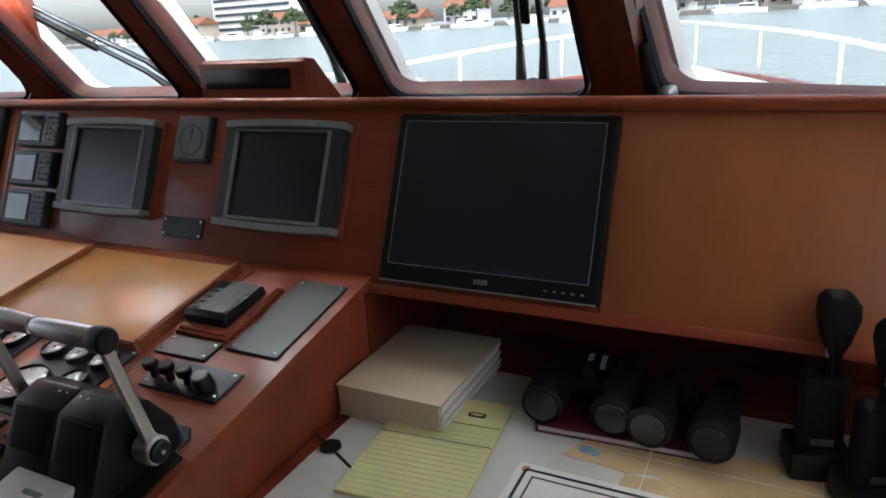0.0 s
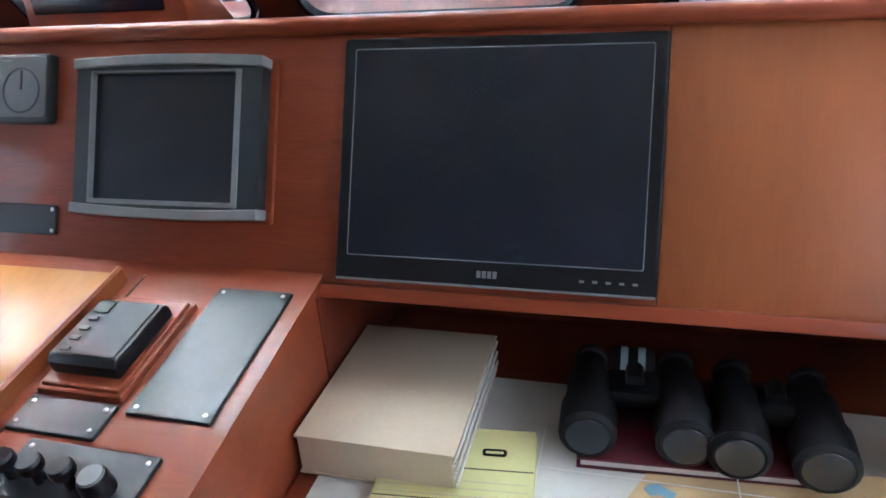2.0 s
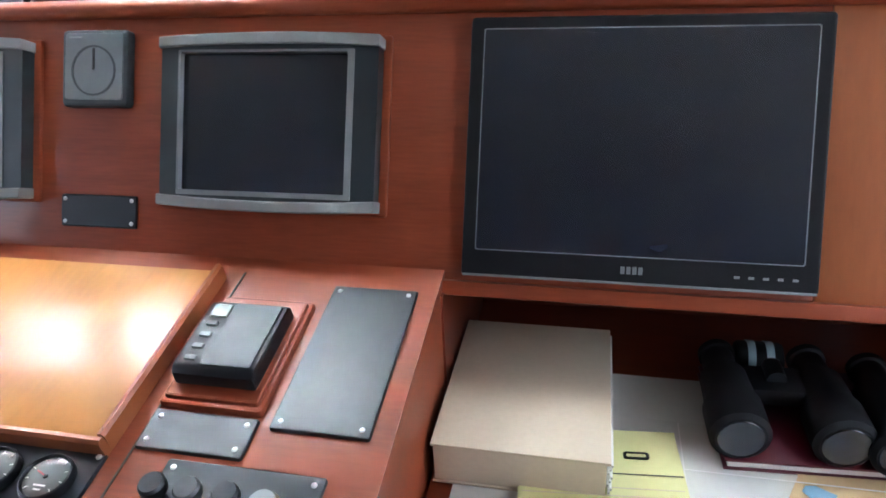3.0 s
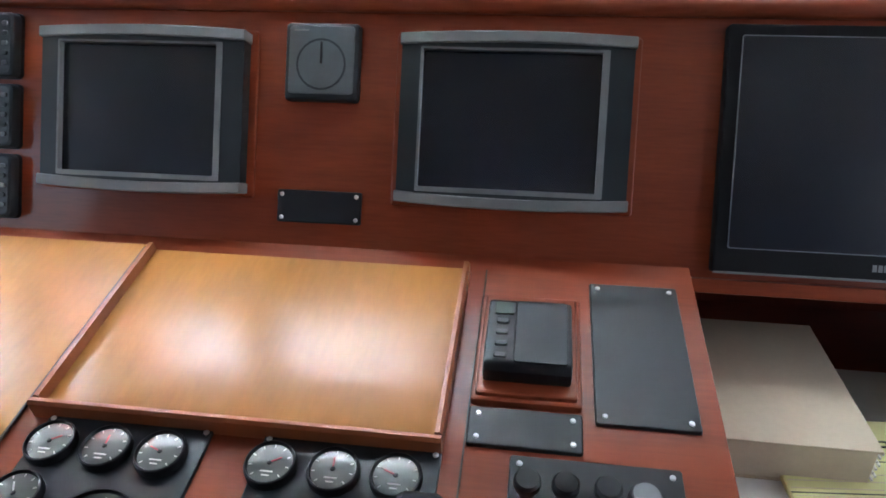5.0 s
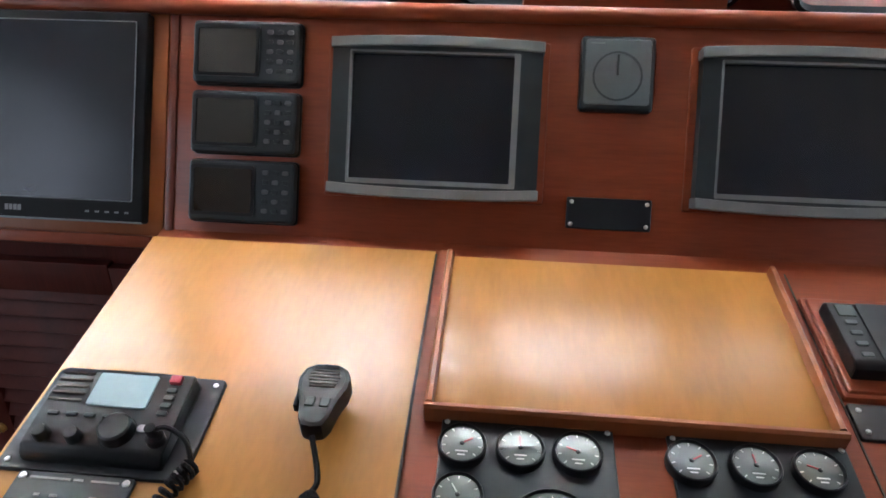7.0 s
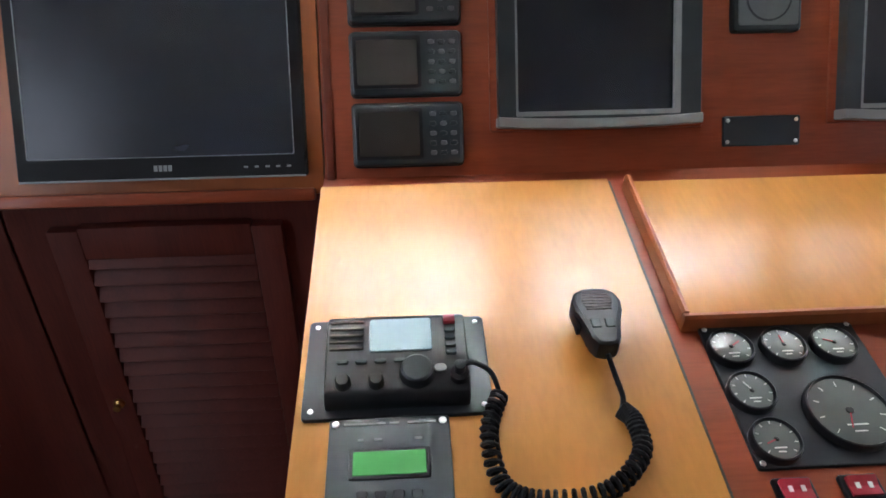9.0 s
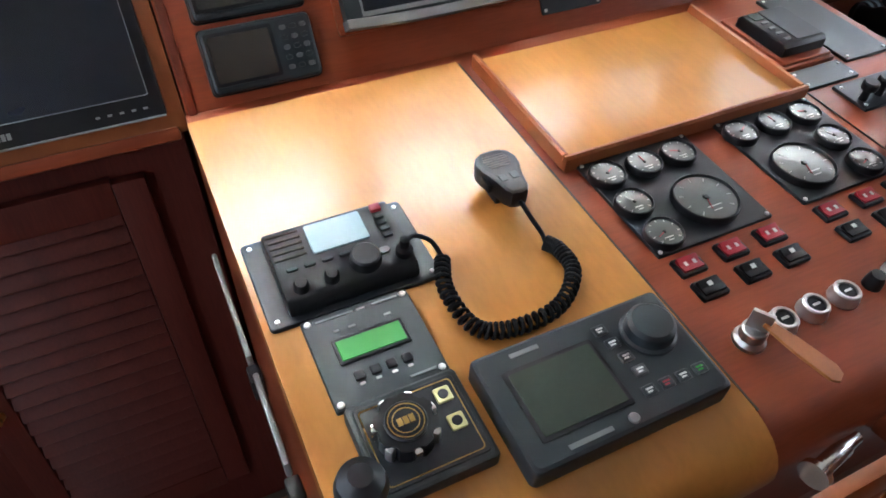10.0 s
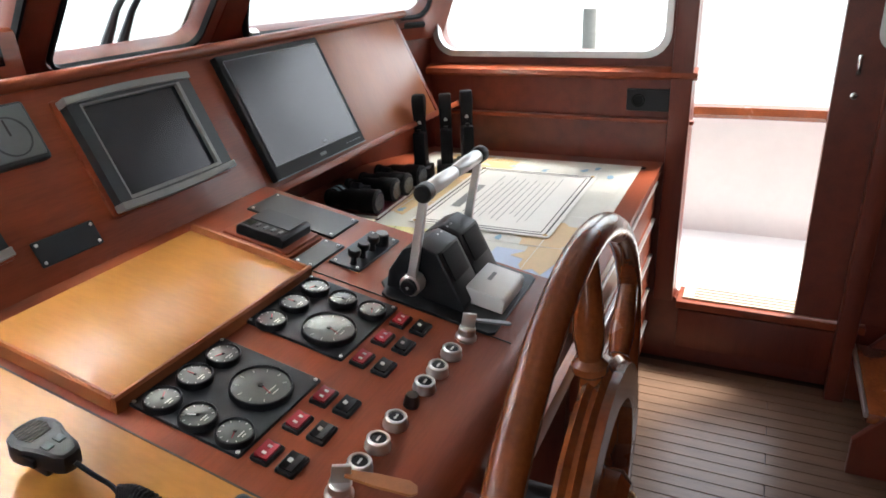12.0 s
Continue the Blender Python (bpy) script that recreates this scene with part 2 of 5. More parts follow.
def prism(outline, w, axis="x", c=0.0, bevel=0.0):
    """Extrudes an outline: along x from (y, z) pairs, or along z from (x, y) pairs, w long from c."""
    bm = bmesh.new()
    if axis == "x":
        a = [bm.verts.new((c, y, z)) for y, z in outline]
        b = [bm.verts.new((c + w, y, z)) for y, z in outline]
    elif axis == "y":
        a = [bm.verts.new((x, c, z)) for x, z in outline]
        b = [bm.verts.new((x, c + w, z)) for x, z in outline]
    else:
        a = [bm.verts.new((x, y, c)) for x, y in outline]
        b = [bm.verts.new((x, y, c + w)) for x, y in outline]
    n = len(outline)
    for i in range(n):
        bm.faces.new((a[i], a[(i + 1) % n], b[(i + 1) % n], b[i]))
    bm.faces.new(a[::-1])
    bm.faces.new(b)
    bmesh.ops.recalc_face_normals(bm, faces=bm.faces)
    if bevel:
        bmesh.ops.bevel(bm, geom=bm.edges[:], offset=bevel, segments=2, affect="EDGES", profile=0.6)
    return bm


def join(*bms):
    out = bms[0]
    for b in bms[1:]:
        me = bpy.data.meshes.new("tmp")
        b.to_mesh(me)
        b.free()
        out.from_mesh(me)
        bpy.data.meshes.remove(me)
    return out


def moved(bm, m):
    bm.transform(m)
    return bm


def rounded(x0, y0, x1, y1, r, k=6):
    pts = []
    for cx, cy, a0 in ((x1 - r, y1 - r, 0), (x0 + r, y1 - r, 90), (x0 + r, y0 + r, 180), (x1 - r, y0 + r, 270)):
        for i in range(k + 1):
            a = radians(a0 + 90 * i / k)
            pts.append((cx + r * math.cos(a), cy + r * math.sin(a)))
    return pts


def pierced(outline, holes, thick, bevel=0.004):
    """A flat sheet in x, y with holes, thick in z, its edges rounded."""
    cu = bpy.data.curves.new("tmp", "CURVE")
    cu.dimensions, cu.fill_mode = "2D", "BOTH"
    cu.extrude, cu.bevel_depth, cu.bevel_resolution = thick / 2 - bevel, bevel, 1
    cu.offset = -bevel
    for pts in (outline, *holes):
        s = cu.splines.new("POLY")
        s.points.add(len(pts) - 1)
        for p, (x, y) in zip(s.points, pts):
            p.co = (x, y, 0, 1)
        s.use_cyclic_u = True
    ob = bpy.data.objects.new("tmp", cu)
    scene.collection.objects.link(ob)
    me = bpy.data.meshes.new_from_object(ob)
    bm = bmesh.new()
    bm.from_mesh(me)
    bpy.data.objects.remove(ob)
    bpy.data.curves.remove(cu)
    bpy.data.meshes.remove(me)
    return bm


def frame_ring(outer, inner, z0, z1):
    """A frame between two matching loops of (x, y), from z0 to z1."""
    bm = bmesh.new()
    v = [[bm.verts.new((x, y, z)) for x, y in loop] for loop in (outer, inner) for z in (z0, z1)]
    n = len(outer)
    for i in range(n):
        j = (i + 1) % n
        for a, b in ((0, 1), (1, 3), (3, 2), (2, 0)):
            bm.faces.new((v[a][i], v[a][j], v[b][j], v[b][i]))
    return bm


def label_bars(spans, h, mat, parent, name="lettering"):
    """Small raised bars (x, y, length) as writing too small to read."""
    bm = None
    for x, y, w in spans:
        b = block(w, h, 0.0008, (x, y, 0))
        bm = b if bm is None else join(bm, b)
    return part(name, bm, mat, parent)


# local frames: the sloping desk, and the raked instrument panel
DESK = pose(0, 0, 1.006, 11.1)
PANEL = pose(0, 0.01, 1.0, 65.1)


def on_desk(x, y, h=0.0, turn=0.0):
    return DESK @ pose(x, y * 1.019, h, 0, 0, turn)


def on_panel(x, z, h=0.0):
    return PANEL @ pose(x, (z - 1.0) / 0.907, h)

# ---- the wheelhouse ----
PORT, STARBOARD, AFT = -1.98, 1.5, -3.2


def structure(name, bm, mat, label="", m=None):
    return tagged(part(name, bm, mat, None, label, m), kind="structure")


def upright(side_x):
    """A frame whose x runs along world y, y runs up, z along world x."""
    return Matrix(((0, 0, 1, side_x), (1, 0, 0, 0), (0, 1, 0, 0), (0, 0, 0, 1)))


# floor: a dark bed, and teak strips with caulk seams
structure("floor", block(PORT * -1 + STARBOARD + 0.1, 4.2, 0.04, ((PORT + STARBOARD) / 2, -1.3, -0.03)), CAULK, "dark caulked bed under teak floor strips")
structure("ceiling", block(3.7, 4.0, 0.06, (-0.24, -1.35, 2.13)), HEADLINER, "cream headliner ceiling")
# unseen pale sheet over the header, added so the gauge dials reflect it
structure("dial_reflector", block(2.0, 0.30, 0.012, (-0.24, 0.90, 0.045)), HEADLINER, "unseen cream sheet above the windscreen, added for the dials to reflect", pose(0, 0.5, 1.29, 128))
structure("wall_aft", block(3.64, 0.08, 2.1, (-0.24, AFT - 0.04, 1.05)), MAHOGANY_V, "varnished mahogany aft wall")

# side walls with a window and a doorway
for name, x, mirror in (("wall_starboard", STARBOARD + 0.04, False), ("wall_port", PORT - 0.04, True)):
    holes = [rounded(-0.735, 1.175, 0.1, 1.78, 0.07)]
    holes.append(rounded(-1.46, 0.262, -0.838, 1.98, 0.02))
    structure(name, pierced([(AFT, 0), (0.2, 0), (0.2, 2.1), (AFT, 2.1)], holes, 0.08), MAHOGANY_V, "varnished mahogany side wall with a window and a doorway", upright(x))
for name, x, s in (("window_starboard", STARBOARD, 1), ("window_port", PORT, -1)):
    w = thing(name, upright(x), "side window with a rounded pale metal frame", "window", kind="structure")
    part("window_frame", frame_ring(rounded(-0.755, 1.155, 0.12, 1.80, 0.085), rounded(-0.733, 1.177, 0.098, 1.778, 0.068), -0.012 * s, 0.02 * s), STEEL, w)
    pane = part("pane", block(0.84, 0.61, 0.006, (-0.318, 1.478, 0.05 * s)), GLASS, w)
    pane.visible_shadow = False

# moulded ledge under the starboard and port windows
for x, s in ((STARBOARD, -1), (PORT, 1)):
    structure("trim", prism([(x, 1.09), (x + 0.045 * s, 1.09), (x + 0.055 * s, 1.10), (x + 0.05 * s, 1.115), (x + 0.03 * s, 1.125), (x, 1.128)], 0.99, "y", -0.85), MAHOGANY, "moulded mahogany ledge below the side window")
    structure("trim", block(0.03, 0.99, 0.014, (x + 0.015 * s, -0.355, 0.945), 0.004), MAHOGANY, "thin mahogany moulding on the side wall")
    structure("trim", block(0.05, 0.07, 1.75, (x + 0.025 * s, -0.802, 1.15), 0.006), MAHOGANY_V, "mahogany door post")
    sill = thing("door_sill", pose(x - 0.03 * s, -1.16, 0.275), "raised doorway sill with a ribbed pale tread", "door sill", kind="structure")
    part("sill_board", block(0.14, 0.62, 0.03, (0.0, 0, -0.015), 0.005), MAHOGANY, sill)
    part("tread_plate", block(0.105, 0.58, 0.008, (0.010 * -s, 0, 0.004), 0.002), CARTON, sill, "pale ribbed tread plate")
    for k in range(4):
        part("rib", block(0.006, 0.50, 0.003, (0.010 * -s - 0.036 + 0.024 * k, 0, 0.0080), 0.001), CAULK, sill)
    structure("trim", block(0.03, 0.60, 0.16, (x + 0.012 * s, -1.16, 0.155), 0.004), MAHOGANY_V, "mahogany riser below the doorway")

# raked windscreen: three front panes and an angled corner pane on each side
FRONT = pose(0, 0.5, 1.29, 128)
CORNER_S = pose(0.68, 0.5, 1.29, 0, 0, -24.5) @ pose(0, 0, 0, 118)
CORNER_P = pose(-1.16, 0.5, 1.29, 0, 0, 24.5) @ pose(0, 0, 0, 118)
PANES = ((-1.09, -0.585), (-0.50, 0.02), (0.105, 0.605))


def screen(name, m, x0, x1, panes, label):
    holes = [rounded(a, 0.03, b, 0.70, 0.05) for a, b in panes]
    structure(name, pierced([(x0, -0.06), (x1, -0.06), (x1, 0.95), (x0, 0.95)], holes, 0.07, 0.006), MAHOGANY_V, label, m)
    for i, (a, b) in enumerate(panes):
        w = thing("window_" + name.split("_")[-1], m, "raked windscreen pane in a black rubber gasket", "window", "windscreen panes", "structure")
        part("gasket", frame_ring(rounded(a + 0.002, 0.032, b - 0.002, 0.698, 0.05), rounded(a + 0.010, 0.040, b - 0.010, 0.690, 0.045), 0.022, 0.039), RUBBER, w)
        part("outer_trim", frame_ring(rounded(a - 0.03, -0.04, b + 0.03, 0.73, 0.07), rounded(a + 0.004, -0.012, b - 0.004, 0.696, 0.048), -0.075, -0.037), WHITE, w, "white outer window surround")
        g = part("pane", block(b - a - 0.004, 0.69, 0.006, ((a + b) / 2, 0.35, -0.02)), GLASS, w)
        g.visible_shadow = False


screen("wall_front", FRONT, -1.2, 0.72, PANES, "raked mahogany windscreen frame with three panes")
screen("wall_corner", CORNER_S, -0.02, 0.95, ((0.10, 0.84),), "angled mahogany windscreen corner")
screen("wall_corner", CORNER_P, -0.95, 0.02, ((-0.84, -0.10),), "angled mahogany windscreen corner")

# posts at the joints between the front and the angled corner screens
for corner, fx, cx in ((CORNER_S, 0.650, 0.060), (CORNER_P, -1.130, -0.060)):
    bm = bmesh.new()
    for m, px in ((FRONT, fx), (corner, cx)):
        for py in (-0.06, 0.97):
            for pz in (-0.032, 0.038):
                bm.verts.new(m @ Vector((px, py, pz)))
    bmesh.ops.convex_hull(bm, input=bm.verts[:])
    structure("wall_corner_post", bm, MAHOGANY_V, "broad varnished mahogany corner post of the windscreen")

# lower hull sides in front of the console, out of sight
for x0, x1 in ((0.66, 1.54), (-2.02, -1.14)):
    s = 1 if x0 > 0 else -1
    y0, y1 = (0.52, 0.12) if s > 0 else (0.12, 0.52)
    structure("wall_corner_lower", prism([(x0, y0), (x1, y1), (x1, y1 + 0.06), (x0, y0 + 0.06)], 1.285, "z", 0.0), MAHOGANY_V, "plain mahogany bulkhead below the corner window")
structure("wall_forward", block(3.6, 0.05, 1.25, (-0.24, 0.56, 0.62)), MAHOGANY_V, "plain mahogany bulkhead ahead of the console")

# ---- the helm console ----
console = thing("helm_console", Matrix.Identity(4), "red mahogany helm console with a raked instrument panel", "console")
DX0, DX1 = -0.917, 0.288
ca, sa = math.cos(radians(11.1)), math.sin(radians(11.1))


def desk_pt(y, h=0.0):
    return (y - sa * h, 1.006 + 0.196 * y + ca * h)


def desk_profile(h=0.0):
    """Outline (y, z) of the desk: flat top, rounded nose, undercut front."""
    out = [desk_pt(0.05, h), desk_pt(-0.70, h)]
    cy, cz = desk_pt(-0.70, h - 0.055)
    for k in range(1, 7):
        a = radians(101 + k * 17)
        out.append((cy + 0.055 * math.cos(a), cz + 0.055 * math.sin(a)))
    out += [(-0.745, 0.72), (-0.66, 0.60), (-0.60, 0.10), (-0.60, 0.0), (0.05, 0.0)]
    return out


part("desk_body", prism(desk_profile(), DX1 - DX0, "x", DX0), MAHOGANY, console)
part("veneer_panel", prism([desk_pt(-0.01, 0.0005), desk_pt(-0.01, 0.004), desk_pt(-0.70, 0.004)] + [(y - 0.004, z + 0.001) for y, z in desk_profile(0.0)[2:8]] + [desk_profile()[7]], 0.437, "x", -0.919), HONEY, console, "honey-coloured veneer desk panel")
part("seam", block(0.003, 0.70, 0.003, (-0.4805, -0.36 * 1.019, 0.003)), CAULK, console, "", DESK)
part("seam", block(0.002, 0.70, 0.002, (0.0175, -0.36 * 1.019, 0.0006)), CAULK, console, "", DESK)
# the panel above the desk: mahogany in the middle, orange veneer towards the sides
PH = 0.357
part("panel_board", block(1.648, PH, 0.03, (-0.091, PH / 2 - 0.012, -0.0152), 0.002), MAHOGANY, console, "", PANEL)
part("panel_wing", block(0.513, PH, 0.026, (0.9905, PH / 2 - 0.012, -0.014), 0.002), PANELWOOD, console, "orange veneer panel wing", PANEL)
part("panel_wing", block(0.98, PH, 0.026, (-1.407, PH / 2 - 0.012, -0.014), 0.002), PANELWOOD, console, "orange veneer panel wing", PANEL)
part("panel_batten", block(0.012, PH, 0.003, (-0.905, PH / 2 - 0.012, 0.001), 0.001), MAHOGANY_V, console, "", PANEL)
part("panel_lip", block(1.19, 0.02, 0.02, (0.875, -0.012, 0.002), 0.005), MAHOGANY, console, "", PANEL @ pose(-0.03, 0, 0))
part("panel_lip", block(1.05, 0.02, 0.02, (-1.455, -0.012, 0.002), 0.005), MAHOGANY, console, "", PANEL)
# ledge on top of the panel, its colour darkened to offset lamp glare
part("ledge", block(3.44, 0.40, 0.022, (-0.24, 0.350, 1.284), 0.004), LEDGEWOOD_DIMMED, console)
part("ledge_lip", block(3.2, 0.016, 0.052, (-0.28, 0.166, 1.305), 0.003), LEDGEWOOD_DIMMED, console)
part("ledge_nosing", moved(lathe([(0, 0), (0.013, 0), (0.013, 3.2), (0, 3.2)], 14), pose(-1.88, 0.155, 1.3235, 0, 90, 0)), MAHOGANY, console)
part("panel_end", prism([(0.0, 0.985), (0.16, 1.312), (0.30, 1.312), (0.30, 0.985)], 0.02, "x", 1.247), MAHOGANY_V, console)
part("back_board", block(3.4, 0.02, 1.0, (-0.24, 0.30, 0.80)), MAHOGANY_V, console)
part("nook_side", block(0.03, 0.32, 0.2, (0.276, 0.14, 0.888)), MAHOGANY_V, console)

# raised tray in the middle of the desk
tray = thing("desk_tray", on_desk(-0.2335, -0.163), "honey-coloured wooden tray with raised rim on the desk", "tray")
part("tray_board", block(0.440, 0.276, 0.010, (0, -0.001, 0.007), 0.001), HONEY, tray)
part("rim", prism([(-0.149, 0), (-0.149, 0.022), (-0.146, 0.026), (-0.141, 0.025), (-0.139, 0.011), (-0.139, 0)], 0.459, "x", -0.2295), PANELWOOD, tray)
for s in (-1, 1):
    part("rim", prism([(s * 0.2295, 0), (s * 0.2295, 0.022), (s * 0.2265, 0.026), (s * 0.2215, 0.025), (s * 0.2195, 0.011), (s * 0.2195, 0)], 0.275, "y", -0.1385), PANELWOOD, tray)

# rail along the console front and lower shelf
rail = thing("foot_rail", pose(-0.30, -0.790, 0.795), "varnished teak rail along the console front", "rail")
part("bar", block(1.26, 0.018, 0.045, (0, 0, 0), 0.006), PANELWOOD, rail)
for x in (-0.55, 0.0, 0.55):
    part("bracket", block(0.03, 0.05, 0.03, (x, 0.032, 0.0), 0.004), MAHOGANY, rail)

# ---- screws shared by plates ----
def screws(parent, places, z=0.0, r=0.0032):
    for x, y in places:
        s = part("screw", lathe([(0, 0), (r, 0), (r, 0.0008), (r * 0.7, 0.0018), (0, 0.0022)], 10), STEEL, parent)
        s.matrix_basis = pose(x, y, z)


def corners(w, d, inset=0.009):
    return [(sx * (w / 2 - inset), sy * (d / 2 - inset)) for sx in (-1, 1) for sy in (-1, 1)]


# ---- flat monitors ----
def monitor(x0, x1, y0):
    w, h = x1 - x0, 0.324
    ob = thing("monitor", on_panel((x0 + x1) / 2, 1.0, 0.0) @ pose(0, h / 2 + y0, 0.001), "black flat-screen monitor set into the panel", "monitor", "panel monitors")
    part("bezel", slab(w, h, 0.018, 0.005, 0.003), RUBBER, ob)
    part("screen_panel", slab(w - 0.034, h - 0.048, 0.002, 0.002, 0.0005, (0, 0.009, 0.0175)), SCREEN, ob, "dark blank screen")
    sw, sh = w - 0.034, h - 0.048
    part("bezel_line", frame_ring(rounded(-sw / 2, -sh / 2 + 0.009, sw / 2, sh / 2 + 0.009, 0.002, 1), rounded(-sw / 2 + 0.0012, -sh / 2 + 0.0102, sw / 2 - 0.0012, sh / 2 + 0.0078, 0.002, 1), 0.0185, 0.0203), GREY, ob, "thin pale line round the screen")
    part("edge_strip", block(w - 0.004, 0.003, 0.006, (0, -h / 2 + 0.001, 0.016), 0.001), GREY, ob, "thin silver bottom edge")
    for k in range(4):
        part("badge_bar", block(0.005, 0.009, 0.001, (-0.0105 + 0.007 * k, -h / 2 + 0.017, 0.0185)), GREY, ob)
    for k in range(5):
        part("button", block(0.006, 0.003, 0.0012, (w / 2 - 0.09 + 0.016 * k, -h / 2 + 0.016, 0.0185)), GREY, ob)
    return ob


monitor(0.313, 0.733, 0.007)
monitor(-1.364, -0.9395, 0.016)


# ---- chart plotters ----
def plotter(x0, x1):
    w, h = x1 - x0, 0.232
    ob = thing("chart_plotter", on_panel((x0 + x1) / 2, 1.0705) @ pose(0, h / 2, 0.001), "dark grey chart plotter with silver end caps", "plotter", "chart plotters")
    part("backplate", slab(w + 0.018, h + 0.006, 0.006, 0.004), MAHOGANY, ob, "thin mahogany mounting frame")
    sx, sy = w * 0.385, h * 0.40
    cx = -0.006
    body = frame_ring(rounded(-w / 2 + 0.002, -h / 2 + 0.004, w / 2 - 0.002, h / 2 - 0.004, 0.008), rounded(cx - sx, -sy, cx + sx, sy + 0.002, 0.002), 0.004, 0.028)
    part("case", body, CHARCOAL, ob)
    part("screen_panel", slab(2 * sx, 2 * sy, 0.003, 0.002, 0.0005, (cx, 0, 0.016)), SCREEN, ob, "dark blank screen")
    part("screen_frame", frame_ring(rounded(cx - sx - 0.002, -sy - 0.006, cx + sx + 0.008, sy + 0.004, 0.002), rounded(cx - sx + 0.001, -sy + 0.001, cx + sx - 0.001, sy + 0.001, 0.002), 0.020, 0.0295), GREY, ob, "silver grey inner frame")
    for s in (1, -1):
        arc = []
        for k in range(9):
            x = -w / 2 + w * k / 8
            arc.append((x, s * (h / 2 + 0.001 - 0.005 * (2 * x / w) ** 2 + 0.002)))
        inner = [(x, y - s * 0.015) for x, y in reversed(arc)]
        part("end_cap", prism(arc + inner, 0.030, "z", 0.004, 0.002), GREY, ob, "silver grey end cap")
    return ob


plotter(-0.650, -0.337)
plotter(-0.116, 0.198)

# ---- wind instrument, blank plate, three small control heads ----
wind = thing("wind_gauge", on_panel(-0.231, 1.1955) @ pose(0, 0.054, 0), "square grey wind instrument on the panel", "instrument")
part("case", slab(0.106, 0.108, 0.016, 0.006, 0.004), CHARCOAL, wind)
part("face", slab(0.094, 0.094, 0.002, 0.005, 0.001, (0, 0.002, 0.0155)), DIALFACE, wind, "grey translucent dial face")
part("dial_ring", frame_ring([(0.036 * math.cos(k * 0.2618), 0.036 * math.sin(k * 0.2618) - 0.004) for k in range(24)], [(0.033 * math.cos(k * 0.2618), 0.033 * math.sin(k * 0.2618) - 0.004) for k in range(24)], 0.0172, 0.0182), CHARCOAL, wind)
part("needle", block(0.003, 0.03, 0.001, (0, 0.012, 0.0182)), BLACK, wind)
label_bars([(-0.03, 0.043, 0.02)], 0.002, GREY, wind).matrix_basis = pose(0, 0, 0.0178)

blank = thing("blank_plate", on_panel(-0.230, 1.0384) @ pose(0, 0.0235, 0), "small black blanking plate with screws", "plate", "blanking plates")
part("plate", slab(0.124, 0.047, 0.004, 0.003), MATTEPLATE, blank)
screws(blank, corners(0.124, 0.047, 0.007), 0.004)


def control_head(z0):
    ob = thing("control_head", on_panel(-0.785, z0) @ pose(0, 0.047, 0), "small charcoal instrument display with keypad", "instrument", "stacked control heads")
    w, h = 0.166, 0.094
    part("case", slab(w, h, 0.020, 0.008, 0.005), CHARCOAL, ob)
    part("display", slab(0.092, 0.068, 0.0015, 0.003, 0.0005, (-0.028, 0.001, 0.0195)), LCD_GLOSS, ob, "blank glossy display")
    part("display_frame", frame_ring(rounded(-0.078, -0.037, 0.022, 0.039, 0.004), rounded(-0.073, -0.032, 0.017, 0.034, 0.003), 0.0195, 0.0225), BLACK, ob)
    for r in range(5):
        for c in range(3):
            part("key", slab(0.010, 0.007, 0.0025, 0.003, 0.001, (0.038 + 0.0155 * c, 0.030 - 0.0145 * r, 0.0195)), CHARCOAL if (r + c) % 2 else KEYGREY, ob)
    part("base_shadow_gap", slab(w + 0.004, h + 0.004, 0.004, 0.008), BLACK, ob)
    return ob


for z0 in (1.024, 1.1195, 1.215):
    control_head(z0)

# ---- gauge clusters ----
def gauge(parent, x, y, r, angle, face):
    g = part("gauge", lathe([(0, 0), (r, 0), (r, 0.009), (r - 0.0008, 0.0112), (r - 0.0022, 0.0122), (r - 0.0034, 0.0095), (r - 0.0036, 0.0075), (0, 0.0075)], 32), BLACK, parent)
    g.matrix_basis = pose(x, y, 0.004)
    part("dial", lathe([(0, 0.0078), (r - 0.0038, 0.0078), (r - 0.0038, 0.0088), (r * 0.6, 0.0094), (0, 0.0096)], 28), face, g)
    bm = None
    for k in range(9):
        a = radians(225 - 270 * k / 8)
        b = moved(block((r * 0.13), 0.0010, 0.0004), pose(0.74 * r * math.cos(a), 0.74 * r * math.sin(a), 0.0094, 0, 0, math.degrees(a)))
        bm = b if bm is None else join(bm, b)
    part("scale_marks", bm, PALE, g)
    part("numerals", join(block(r * 0.5, 0.0016, 0.0003, (0, -r * 0.38, 0.0097)), block(r * 0.3, 0.0014, 0.0003, (0, -r * 0.55, 0.0096))), PALE, g)
    part("needle", moved(block(r * 0.55, 0.0014, 0.0006, (r * 0.22, 0, 0)), pose(0, 0, 0.0102, 0, 0, angle)), RED if angle % 2 else PALE, g, "thin red needle" if angle % 2 else "")
    part("needle_cap", disc(r * 0.10, 0.0016, (0, 0, 0.0094), 12), BLACK, g)


